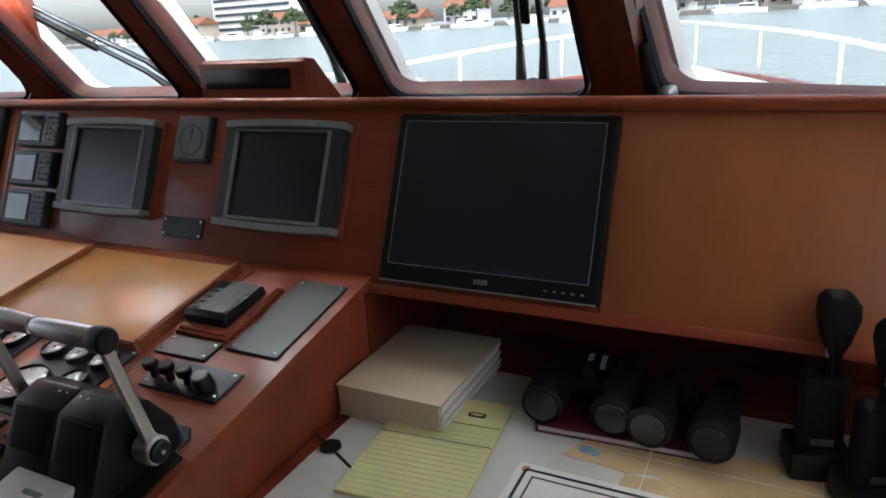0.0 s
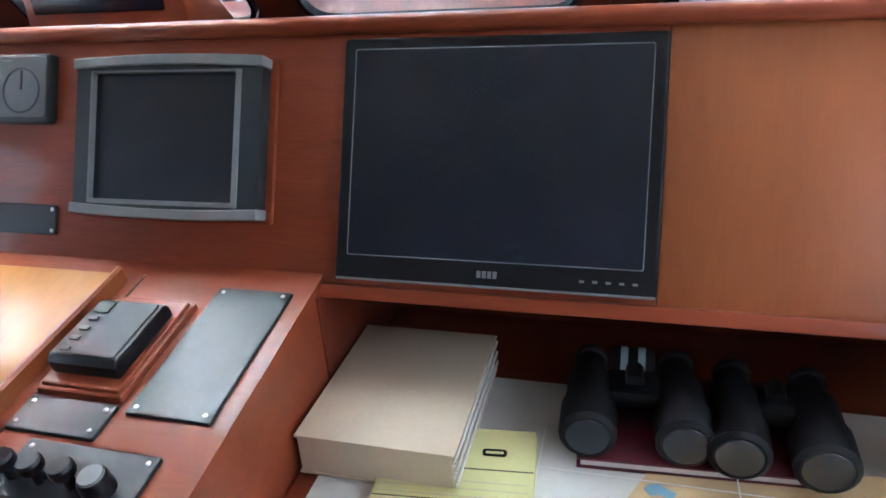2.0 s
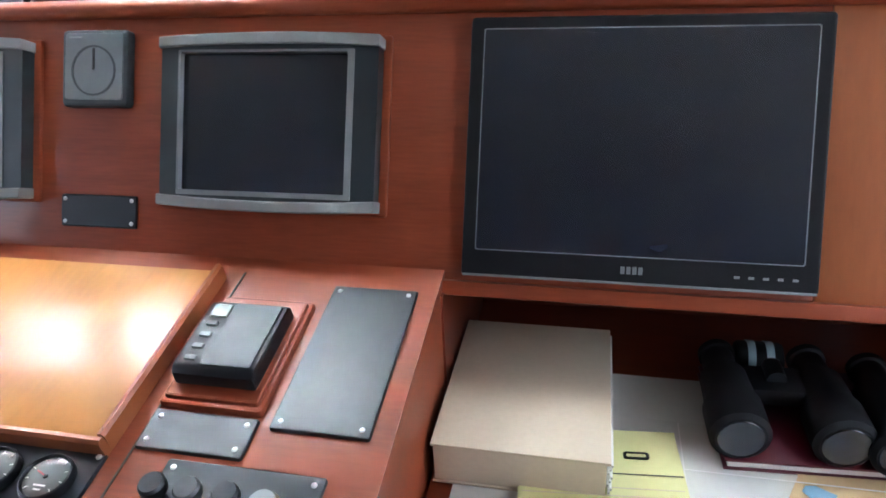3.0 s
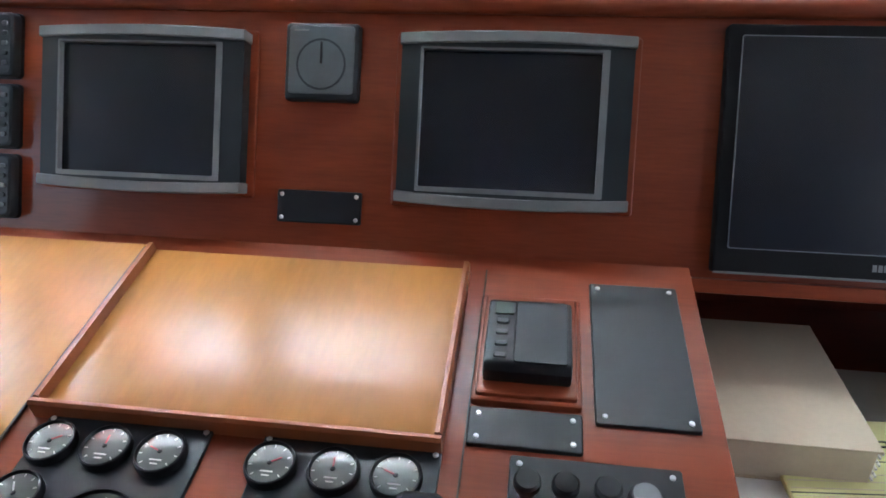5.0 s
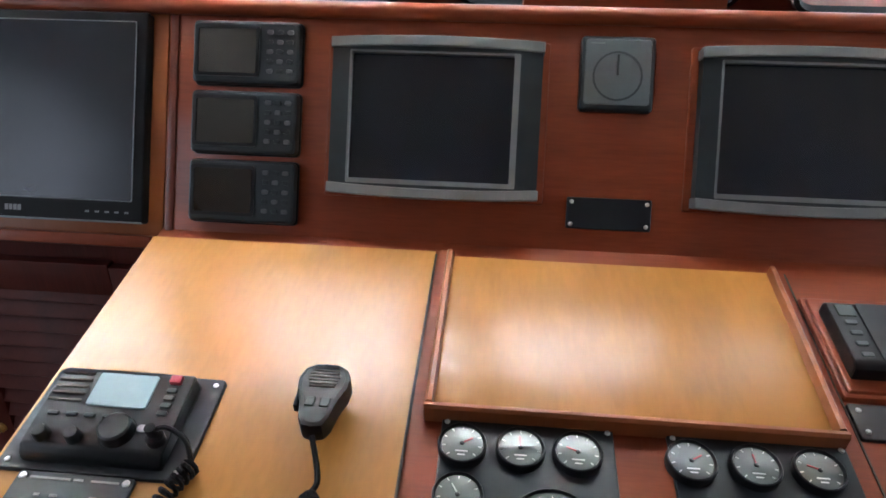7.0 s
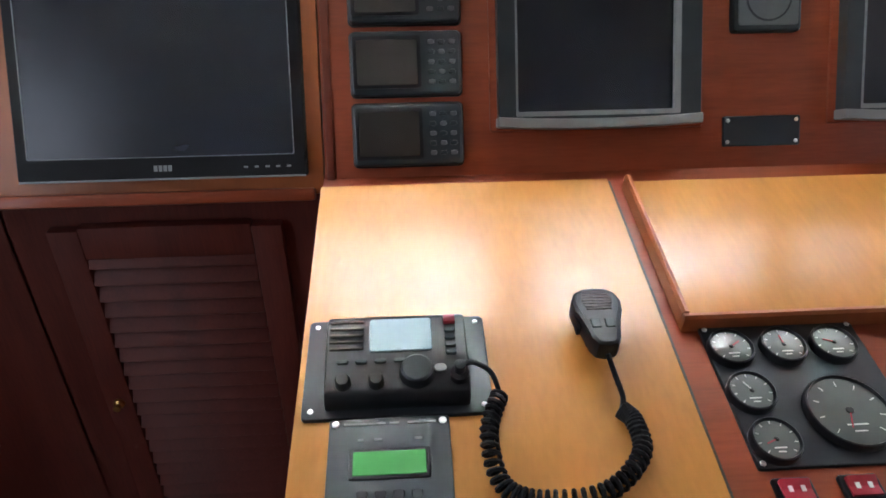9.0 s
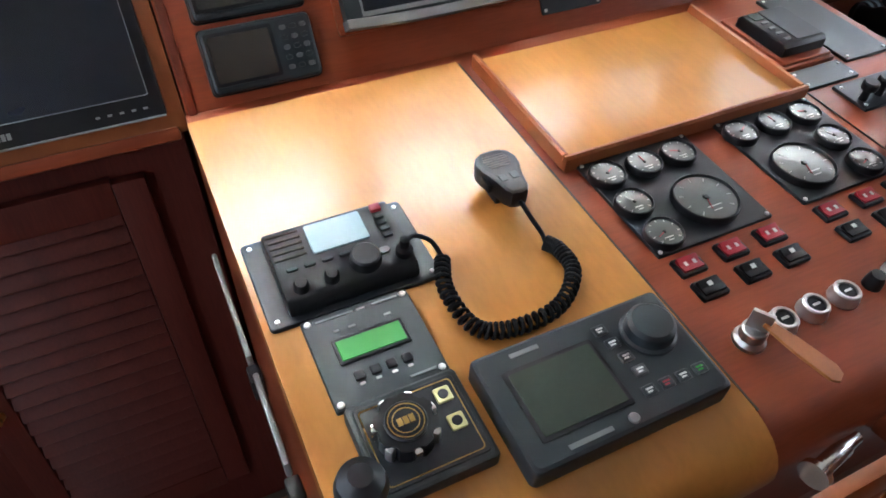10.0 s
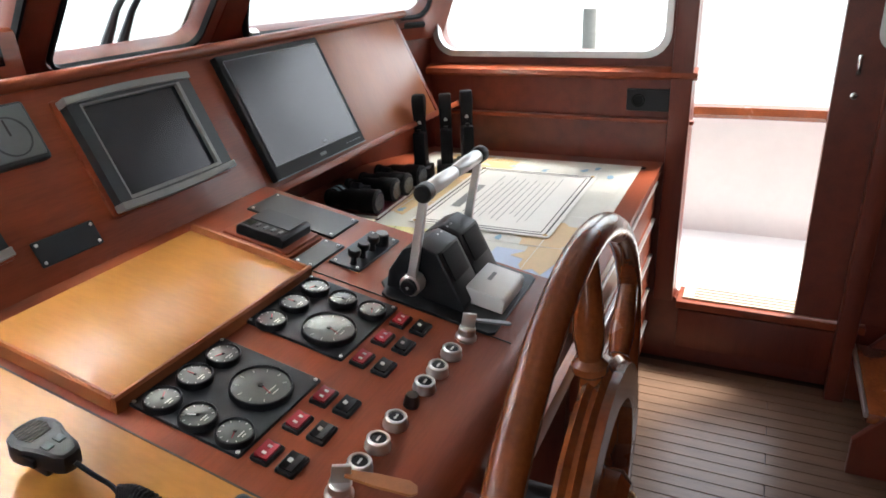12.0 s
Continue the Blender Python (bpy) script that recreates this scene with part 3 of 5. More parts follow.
def cluster(x0, x1, flip):
    cx, cy, w, d = (x0 + x1) / 2, -0.3992, x1 - x0, 0.190
    ob = thing("gauge_cluster", on_desk(cx, cy), "black engine gauge panel with six round dials", "gauge panel", "engine gauge panels")
    part("plate", slab(w, d, 0.005, 0.003), MATTEPLATE, ob)
    screws(ob, corners(w, d, 0.006), 0.005)
    e = 0.006 if flip else 0.0
    for k, dx in enumerate((-0.070, -0.007, 0.054)):
        gauge(ob, dx - e + 0.003 * k * flip, 0.056, 0.0265, 31 + 64 * k, DIAL)
    column = 0.050 if flip else -0.070
    gauge(ob, column, -0.006, 0.0265, 120, DIAL)
    gauge(ob, column + (0.0 if flip else 0.002), -0.067, 0.0265, 203, DIAL)
    gauge(ob, -0.0425 if flip else 0.0255, -0.037, 0.046, 251, DIAL)


cluster(-0.442, -0.252, False)
cluster(-0.1935, -0.0035, True)


# ---- rocker switches and push buttons ----
def rocker(x, y, colour, label, group):
    ob = thing("rocker_switch", on_desk(x, y), label, "switch", group)
    part("bezel", slab(0.040, 0.029, 0.006, 0.003, 0.002), BLACK, ob)
    bm = prism([(-0.010, 0.004), (-0.010, 0.009), (0.0, 0.0075), (0.010, 0.0115), (0.010, 0.004)], 0.031, "x", -0.0155, 0.001)
    part("rocker", bm, colour, ob)
    if colour is RED:
        for sx in (-0.007, 0.006):
            part("legend", moved(block(0.0045, 0.006, 0.0006), pose(sx, 0.0, 0.0095, 5)), PALE, ob)
    else:
        part("legend", moved(block(0.007, 0.006, 0.0006), pose(0, 0.003, 0.0096, 12)), PALE, ob)


for x in (-0.415, -0.3465, -0.2815, -0.171, -0.102, -0.0375):
    rocker(x, -0.5167, RED, "red rocker switch on the mahogany desk", "red rocker switches")
    rocker(x, -0.5554, BLACK, "black rocker switch on the mahogany desk", "black rocker switches")


def push_button(x, black=False):
    ob = thing("push_button", on_desk(x, -0.630), "black push button on the desk" if black else "chrome ringed round push button on the desk", "button", "" if black else "chrome push buttons")
    if black:
        part("cap", lathe([(0, 0), (0.012, 0), (0.011, 0.012), (0.009, 0.020), (0, 0.021)], 18), BLACK, ob)
        return
    part("collar", lathe([(0, 0), (0.0185, 0), (0.0185, 0.004), (0.0165, 0.008), (0.0165, 0.015), (0.0145, 0.017), (0.0115, 0.0165), (0.0115, 0.012), (0, 0.012)], 24), STEEL, ob, "steel collar")
    part("cap", disc(0.0112, 0.003, (0, 0, 0.012), 18), BLACK, ob)
    part("legend", block(0.011, 0.003, 0.0006, (0, 0, 0.0154)), PALE, ob)


for x in (-0.3745, -0.325, -0.2735, -0.179, -0.130, -0.0755):
    push_button(x)
push_button(-0.223, True)


def key_switch(x, tag_mat, turn, heading, length, width, label, tl):
    ob = thing("key_switch", on_desk(x, -0.631), label, "key switch", "ignition keys")
    part("barrel", lathe([(0, 0), (0.019, 0), (0.019, 0.005), (0.015, 0.010), (0.015, 0.022), (0.013, 0.024), (0, 0.024)], 20), STEEL, ob)
    part("key", moved(block(0.005, 0.024, 0.030, (0, 0, 0.036), 0.001), pose(0, 0, 0, 0, 0, turn)), STEEL, ob)
    w = width
    out = [(0, -w * 0.5), (0.4 * length, -w * 0.9), (0.9 * length, -w), (length, -w * 0.5), (length, w * 0.5), (0.9 * length, w), (0.4 * length, w * 0.9), (0, w * 0.5)]
    part("tag", moved(prism(out, 0.004, "z", 0, 0.001), pose(0, 0, 0.036, 0, 0, heading) @ pose(0.004, 0, 0, 0, 14, 0)), tag_mat, ob, tl)


key_switch(-0.424, ORANGEKEY, 35, -62, 0.095, 0.012, "steel ignition switch with an orange key tag", "orange wooden key tag")
key_switch(-0.0135, GREY, 25, -42, 0.085, 0.006, "steel ignition switch with a plain steel key", "steel key blade")

# ---- alarm box, plates and knob panel beside the tray ----
plinth = thing("alarm_plinth", on_desk(0.079, -0.156), "raised mahogany plinth under the alarm box", "plinth")
part("board", slab(0.122, 0.172, 0.009, 0.004, 0.003), MAHOGANY, plinth)
part("top_board", slab(0.112, 0.160, 0.006, 0.004, 0.003, (0, 0, 0.0085)), MAHOGANY, plinth)
alarm = thing("alarm_box", on_desk(0.0785, -0.162, 0.0145), "black alarm control box with pale buttons", "control box")
part("case", prism([(-0.058, 0), (-0.058, 0.018), (-0.050, 0.025), (0.050, 0.024), (0.058, 0.017), (0.058, 0)], 0.098, "x", -0.049, 0.004), BLACK, alarm)
part("cover", slab(0.060, 0.098, 0.003, 0.004, 0.001, (0.014, 0, 0.0236)), MATTEPLATE, alarm)
part("display", slab(0.022, 0.020, 0.0015, 0.001, 0.0004, (-0.030, 0.036, 0.0242)), LCD, alarm)
for k in range(4):
    part("button", slab(0.014, 0.007, 0.003, 0.002, 0.001, (-0.031, 0.014 - 0.018 * k, 0.0240)), KEYGREY, alarm)


def plate_thing(x0, x1, y0, y1, label):
    w, d = x1 - x0, (y1 - y0) * 1.019
    ob = thing("blank_plate", on_desk((x0 + x1) / 2, (y0 + y1) / 2), label, "plate", "blanking plates")
    part("plate", slab(w, d, 0.005, 0.003), PLATE, ob)
    screws(ob, corners(w, d, 0.010), 0.005)
    return ob


plate_thing(0.154, 0.264, -0.2552, -0.0343, "large black blanking plate with four screws")
plate_thing(0.019, 0.140, -0.2944, -0.2453, "small black blanking plate with screws")
knobs = plate_thing(0.066, 0.236, -0.3719, -0.3023, "black plate with three knobs and a dial")
knobs["category"] = "knob panel"
for x in (-0.067, -0.031, 0.008):
    k = part("knob", lathe([(0, 0), (0.007, 0), (0.006, 0.018), (0.012, 0.019), (0.013, 0.022), (0.013, 0.030), (0.011, 0.033), (0, 0.033)], 18), BLACK, knobs)
    k.matrix_basis = pose(x, -0.0115, 0.005)
k = part("dial_knob", lathe([(0, 0), (0.017, 0), (0.016, 0.020), (0.014, 0.024), (0, 0.024)], 24), BLACK, knobs)
k.matrix_basis = pose(0.043, -0.0125, 0.005)
part("dial_cap", lathe([(0, 0), (0.0135, 0), (0.0125, 0.003), (0, 0.0035)], 20), GREY, k, "pale grey cap", pose(0, 0, 0.0238))

# ---- engine throttle ----
thr = thing("throttle", on_desk(0.143, -0.504), "black twin-lever engine throttle with steel levers", "throttle")
out = [(-0.118, -0.17), (0.118, -0.17), (0.128, -0.16), (0.128, 0.030), (0.112, 0.034), (0.112, 0.062), (0.095, 0.080), (-0.085, 0.080), (-0.098, 0.066), (-0.120, 0.060), (-0.128, 0.045), (-0.128, -0.16)]
part("base_plate", prism(out, 0.006, "z", 0.0, 0.002), BLACK, thr)
for sx in (-1, 1):
    side = [(-0.096, 0.005), (-0.096, 0.018), (-0.070, 0.052), (-0.030, 0.106), (0.012, 0.112), (0.040, 0.092), (0.064, 0.040), (0.064, 0.005)]
    hs = part("housing", prism(side, 0.092, "x", 0.002 if sx > 0 else -0.094, 0.004), BLACK, thr)
    part("cover_panel", moved(block(0.066, 0.058, 0.003, (0, 0, 0), 0.001), pose(sx * 0.048, -0.0508, 0.0800, 53.5)), RUBBER, hs)
    for dx in (-0.008, 0.008):
        part("detent_mark", block(0.003, 0.003, 0.001, (sx * 0.022 + dx, 0.0, 0.1115)), PALE, hs)
for sx in (-1, 1):
    x = sx * 0.125
    part("lever", moved(prism([(-0.013, 0), (-0.0085, 0.03), (-0.0075, 0.176), (0.0, 0.184), (0.0075, 0.176), (0.0085, 0.03), (0.013, 0), (0.0, -0.012)], 0.012, "x", -0.006, 0.003), pose(x, 0.0, 0.046, 1)), STEEL, thr, "flat steel lever")
    part("pivot", moved(lathe([(0, -0.022), (0.019, -0.022), (0.0205, -0.018), (0.0205, 0.006), (0.018, 0.009), (0, 0.009)], 24), pose(x, 0, 0.046, 0, 90 * sx, 0)), STEEL, thr)
    part("pivot_cap", moved(lathe([(0, 0.008), (0.0165, 0.008), (0.0155, 0.014), (0.013, 0.016), (0, 0.016)], 20), pose(x, 0, 0.046, 0, 90 * sx, 0)), BLACK, thr)
    part("pivot_screw", moved(disc(0.003, 0.0015, (0, 0, 0.016), 10, 0.0005), pose(x, 0, 0.046, 0, 90 * sx, 0)), STEEL, thr)
    hy, hz = -0.003, 0.230
    part("hand_grip", moved(lathe([(0, -0.058), (0.0115, -0.058), (0.0125, -0.054), (0.0145, 0.0), (0.0140, 0.048), (0.012, 0.054), (0, 0.054)], 18), pose(x - sx * 0.064, hy, hz, 0, 90 * sx, 0)), STEEL, thr, "steel hand grip")
    part("grip_joint", moved(lathe([(0, -0.013), (0.015, -0.013), (0.017, -0.009), (0.017, 0.010), (0.0145, 0.014), (0, 0.014)], 18), pose(x, hy, hz, 0, 90 * sx, 0)), BLACK, thr)

hold = thing("white_switch_box", on_desk(0.145, -0.620, 0.006), "white plastic switch box beside the throttle", "switch box")
part("body", prism([(-0.042, 0), (-0.042, 0.026), (-0.036, 0.032), (0.036, 0.034), (0.042, 0.028), (0.042, 0)], 0.118, "x", -0.059, 0.004), WHITEPL, hold)
part("window_slot", slab(0.035, 0.008, 0.001, 0.002, 0.0003, (0.01, 0.01, 0.033)), GREY, hold)

# ---- radio, water panel, knob panel and autopilot on the honey desk ----
radio = thing("marine_radio", on_desk(-0.8075, -0.3469, 0.004), "black marine radio with a pale lcd and knobs", "radio")
part("mount_plate", slab(0.208, 0.138, 0.006, 0.006), MATTEPLATE, radio)
screws(radio, corners(0.208, 0.138, 0.010), 0.006)
part("case", prism([(-0.060, 0.005), (-0.058, 0.016), (-0.050, 0.025), (0.046, 0.033), (0.052, 0.030), (0.054, 0.005)], 0.158, "x", -0.079, 0.004), BLACK, radio)
face = pose(0, -0.002, 0.0292, 4.8)
part("display", moved(slab(0.070, 0.044, 0.002, 0.003, 0.001, (0.005, 0.024, 0)), face), LCD_BRIGHT, radio, "pale lit display")
for k in range(5):
    part("grille_slot", moved(block(0.038, 0.0035, 0.002, (-0.056, 0.044 - 0.009 * k, 0.0005), 0.001), face), CAULK, radio)
part("distress_button", moved(block(0.013, 0.010, 0.006, (0.061, 0.042, 0.002), 0.001), face), RED, radio, "red distress button")
for k in range(4):
    part("key", moved(slab(0.012, 0.006, 0.003, 0.002, 0.001, (0.061, 0.028 - 0.010 * k, 0)), face), CHARCOAL, radio)
for k in range(4):
    part("key", moved(slab(0.013, 0.005, 0.002, 0.002, 0.001, (-0.060 + 0.021 * k, -0.010, 0)), face), CHARCOAL, radio)
for x, y, r, h in ((-0.058, -0.038, 0.0085, 0.014), (-0.022, -0.038, 0.0085, 0.014), (0.022, -0.028, 0.019, 0.016)):
    part("knob", moved(lathe([(0, 0), (r * 1.05, 0), (r, 0.004), (r * 0.92, h), (r * 0.8, h + 0.002), (0, h + 0.002)], 20), face @ pose(x, y, -0.004)), BLACK, radio)
part("blue_key", moved(slab(0.014, 0.010, 0.003, 0.005, 0.001, (0.048, -0.022, -0.001)), face), GREY, radio)
part("cord_plug", moved(lathe([(0, 0), (0.010, 0), (0.010, 0.012), (0.006, 0.016), (0.006, 0.028), (0, 0.03)], 14), face @ pose(0.068, -0.034, -0.003)), RUBBER, radio)

wpanel = thing("water_control_panel", on_desk(-0.8165, -0.475, 0.004), "dark grey control panel with a green lcd", "control panel")
part("plate", slab(0.127, 0.122, 0.006, 0.003), CHARCOAL, wpanel)
screws(wpanel, corners(0.127, 0.122, 0.007), 0.006, 0.0042)
part("lcd_frame", slab(0.082, 0.034, 0.003, 0.002, 0.001, (0, 0.006, 0.005)), PLATE, wpanel)
part("green_lcd", slab(0.074, 0.026, 0.0015, 0.001, 0.0005, (0, 0.006, 0.0075)), LCD_GREEN, wpanel, "green lit lcd")
for k in range(4):
    part("key", slab(0.011, 0.011, 0.004, 0.002, 0.001, (-0.027 + 0.018 * k, -0.029, 0.005)), BLACK, wpanel)
    part("arrow", block(0.006, 0.003, 0.0006, (-0.027 + 0.018 * k, -0.039, 0.0063)), PALE, wpanel)
label_bars([(-0.026, 0.053, 0.044), (0.005, 0.053, 0.010), (0.034, 0.053, 0.030), (-0.03, 0.034, 0.006), (-0.012, 0.034, 0.008), (0.03, 0.034, 0.008), (0.036, -0.052, 0.030)], 0.0028, GREY, wpanel).matrix_basis = pose(0, 0, 0.0064)

spot = thing("searchlight_control", on_desk(-0.814, -0.5908, 0.004), "black searchlight control with a fluted knob", "control panel")
part("base", slab(0.122, 0.108, 0.018, 0.006, 0.004), CHARCOAL, spot)
part("face", slab(0.108, 0.092, 0.002, 0.004, 0.001, (0, 0, 0.0175)), MATTEPLATE, spot)
part("face_line", frame_ring(rounded(-0.050, -0.042, 0.050, 0.042, 0.004, 2), rounded(-0.049, -0.041, 0.049, 0.041, 0.004, 2), 0.019, 0.0199), BRASS, spot)
fl = [(0.031 * (1 - 0.10 * (math.cos(8 * a) > 0.2)) * math.cos(a), 0.031 * (1 - 0.10 * (math.cos(8 * a) > 0.2)) * math.sin(a)) for a in [2 * math.pi * k / 64 for k in range(64)]]
kn = part("fluted_knob", prism(fl, 0.022, "z", 0.018), BLACK, spot)
kn.matrix_basis = pose(-0.014, 0.004, 0)
for k in range(7):
    part("knob_lug", moved(block(0.011, 0.009, 0.020, (0.0285, 0, 0.0285), 0.003), pose(0, 0, 0, 0, 0, 12 + 360 * k / 7)), CHROME if k % 2 else STEEL, kn, "shiny metal lug")
part("knob_top", disc(0.021, 0.003, (0, 0, 0.040), 24), PLATE, kn)
for r in (0.018, 0.0135):
    part("gold_ring", frame_ring([(r * math.cos(k * 0.2618), r * math.sin(k * 0.2618)) for k in range(24)], [((r - 0.001) * math.cos(k * 0.2618), (r - 0.001) * math.sin(k * 0.2618)) for k in range(24)], 0.0428, 0.0436), BRASS, kn)
for k in range(3):
    part("gold_mark", block(0.005, 0.008, 0.0006, (-0.006 + 0.006 * k, 0, 0.0434)), BRASS, kn)
for y in (0.026, -0.006):
    b = part("push_key", slab(0.017, 0.017, 0.003, 0.002, 0.001, (0.036, y, 0.019)), YELLOW, spot, "pale yellow square key")
    part("key_centre", disc(0.0055, 0.001, (0.036, y, 0.0218), 16, 0.0003), INK, b)

pilot = thing("autopilot", on_desk(-0.621, -0.6119, 0.004), "charcoal autopilot control unit with a grey lcd", "autopilot")
part("case", slab(0.238, 0.138, 0.028, 0.008, 0.005), CHARCOAL, pilot)
part("lcd_recess", slab(0.108, 0.084, 0.0015, 0.003, 0.0005, (-0.042, -0.002, 0.0278)), BLACK, pilot)
part("lcd", slab(0.098, 0.074, 0.0012, 0.002, 0.0004, (-0.042, -0.002, 0.029)), LCD, pilot, "grey-green lcd")
part("course_knob", lathe([(0, 0.027), (0.0315, 0.027), (0.031, 0.031), (0.0275, 0.033), (0.0265, 0.045), (0.022, 0.049), (0, 0.050)], 32, Matrix.Translation((0.076, 0.022, 0))), CHARCOAL, pilot)


def pilot_key(x, y, top, mark):
    key = part("key", slab(0.0155, 0.0125, 0.0022, 0.0015, 0.0006, (x, y, 0.0275)), KEYGREY, pilot)
    part("key_top", slab(0.0138, 0.0108, 0.0010, 0.0012, 0.0004, (x, y, 0.0294)), top, key)
    part("key_mark", block(0.0085, 0.0020, 0.0004, (x, y + 0.0014, 0.0305)), mark, key)
    part("key_mark", block(0.0060, 0.0018, 0.0004, (x - 0.001, y - 0.0020, 0.0305)), mark, key)


for k in range(4):
    pilot_key(0.028 + 0.0035 * k, 0.044 - 0.0195 * k, KEYGREY if k == 3 else CHARCOAL, PALE)
for k, mt in enumerate((PALE, RED, PALE, LCD_GREEN)):
    pilot_key(0.033 + 0.0215 * k, -0.038, CHARCOAL, mt)
for bx, by, bw in ((-0.05, -0.057, 0.05), (-0.06, 0.055, 0.034)):
    label_bars([(bx, by, bw)], 0.005, GREY, pilot).matrix_basis = pose(0, 0, 0.0282)
part("round_button", disc(0.006, 0.003, (0.0, -0.057, 0.0275), 14), GREY, pilot)

stick = thing("joystick", on_desk(-0.896, -0.655, 0.004), "black ball-topped joystick at the desk corner", "joystick")
part("boot", lathe([(0, 0), (0.017, 0), (0.017, 0.004), (0.011, 0.012), (0.013, 0.017), (0.008, 0.026), (0, 0.027)], 20), RUBBER, stick)
part("stem", lathe([(0, 0.024), (0.005, 0.024), (0.005, 0.092), (0, 0.092)], 12), BLACK, stick)
part("ball", lathe([(0, 0.084), (0.010, 0.086), (0.019, 0.095), (0.022, 0.107), (0.019, 0.119), (0.010, 0.127), (0, 0.129)], 24), MATTEPLATE, stick, "smooth dark grey ball")

# hand microphone, with its coiled cord
mic = thing("hand_microphone", on_desk(-0.574, -0.323, 0.027, 0) @ Matrix.Scale(0.9, 4), "black fist microphone lying on the desk", "microphone")
head = [(0.0, -0.050), (0.013, -0.048), (0.019, -0.036), (0.024, -0.010), (0.031, 0.008), (0.033, 0.024), (0.027, 0.040), (0.014, 0.047), (0, 0.048)]
outline = head + [(-x, y) for x, y in reversed(head[1:-1])]
part("body", prism(outline, 0.030, "z", 0.0, 0.006), BLACK, mic)
for k in range(7):
    part("grille_slot", block(0.040 - 0.003 * abs(k - 3), 0.002, 0.0015, (0, 0.010 + 0.005 * k, 0.0302)), CAULK, mic)
for sx in (-1, 1):
    part("key", slab(0.012, 0.014, 0.002, 0.002, 0.001, (0.009 * sx, -0.014, 0.0295)), CHARCOAL, mic)
part("hanger_clip", block(0.026, 0.030, 0.030, (0, 0.006, -0.011), 0.004), BLACK, mic, "black hanger clip under the microphone")
part("side_button", block(0.006, 0.030, 0.014, (-0.029, 0.0, 0.015), 0.003), RUBBER, mic)


def spline(ctrl, n):
    pts = []
    for i in range(len(ctrl) - 1):
        p0, p1, p2, p3 = (Vector(ctrl[max(0, min(len(ctrl) - 1, i + k))]) for k in (-1, 0, 1, 2))
        for k in range(n):
            t = k / n
            pts.append(0.5 * ((2 * p1) + (p2 - p0) * t + (2 * p0 - 5 * p1 + 4 * p2 - p3) * t * t + (3 * p1 - p0 - 3 * p2 + p3) * t ** 3))
    pts.append(Vector(ctrl[-1]))
    return pts


cord = thing("coiled_cord", DESK @ pose(0.009, 0.027, 0.004), "black coiled microphone cord on the desk", "cord")
k19 = 1.019
line = spline([(-0.706, -0.425 * k19, 0.012), (-0.722, -0.470 * k19, 0.011), (-0.714, -0.528 * k19, 0.011), (-0.672, -0.545 * k19, 0.011), (-0.612, -0.538 * k19, 0.011), (-0.570, -0.502 * k19, 0.011), (-0.567, -0.465 * k19, 0.011), (-0.577, -0.450 * k19, 0.012)], 60)
helix = []
turns = 46
for i, p in enumerate(line):
    d = (line[min(i + 1, len(line) - 1)] - line[max(i - 1, 0)]).normalized()
    a = 2 * math.pi * turns * i / len(line)
    side = d.cross(Vector((0, 0, 1))).normalized()
    helix.append(p + 0.0082 * (math.cos(a) * side + math.sin(a) * Vector((0, 0, 1))))
part("coil", tube(helix, 0.0027, 6), RUBBER, cord)
part("straight_lead", tube(spline([(-0.577, -0.450 * k19, 0.013), (-0.571, -0.432 * k19, 0.010), (-0.576, -0.412 * k19, 0.020), (-0.583, -0.394 * k19, 0.036)], 8), 0.0032, 8), RUBBER, cord)
part("straight_lead", tube(spline([(-0.748, -0.412 * k19, 0.046), (-0.735, -0.405 * k19, 0.046), (-0.715, -0.410 * k19, 0.034), (-0.706, -0.425 * k19, 0.016)], 8), 0.003, 8), RUBBER, cord)

# ---- steering wheel ----
wheel = thing("steering_wheel", pose(-0.205, -0.878, 0.760) @ pose(0, 0, 0, 90), "varnished wooden ship's wheel with turned spokes", "steering wheel")
R = 0.405
part("rim", tube([(R * math.cos(2 * math.pi * k / 72), R * math.sin(2 * math.pi * k / 72), 0) for k in range(72)], 0.0205, 14, True), WHEELWOOD, wheel)
DISH = Matrix.Translation((0, 0, 0.028))
part("felloe", lathe([(0.165, -0.022), (0.216, -0.022), (0.224, -0.014), (0.217, -0.006), (0.224, 0.002), (0.217, 0.010), (0.216, 0.022), (0.165, 0.022), (0.158, 0.0), (0.165, -0.022)], 56, DISH), WHEELWOOD, wheel, "grooved inner ring")
part("hub", lathe([(0, -0.045), (0.055, -0.045), (0.065, -0.03), (0.065, 0.03), (0.05, 0.045), (0, 0.045)], 28, DISH), WHEELWOOD, wheel)
part("hub_cap", lathe([(0, 0.045), (0.040, 0.045), (0.036, 0.052), (0.020, 0.056), (0.016, 0.068), (0, 0.072)], 24, DISH), BRASS, wheel, "polished brass hub cap")
for k in range(6):
    a = 90 + 60 * k
    prof = [(0.013, 0.06), (0.016, 0.075), (0.011, 0.085), (0.017, 0.11), (0.012, 0.16), (0.016, 0.17), (0.016, 0.226), (0.024, 0.234), (0.024, 0.244), (0.016, 0.252), (0.021, 0.290), (0.019, 0.345), (0.015, R)]
    part("spoke", lathe(prof, 14, pose(0, 0, 0, 0, 0, a) @ pose(0, 0, 0.03, 0, 94.2, 0)), WHEELWOOD, wheel)
part("shaft", lathe([(0, -0.15), (0.018, -0.15), (0.018, -0.01), (0, -0.01)], 16), BLACK, wheel, "dark wheel shaft")

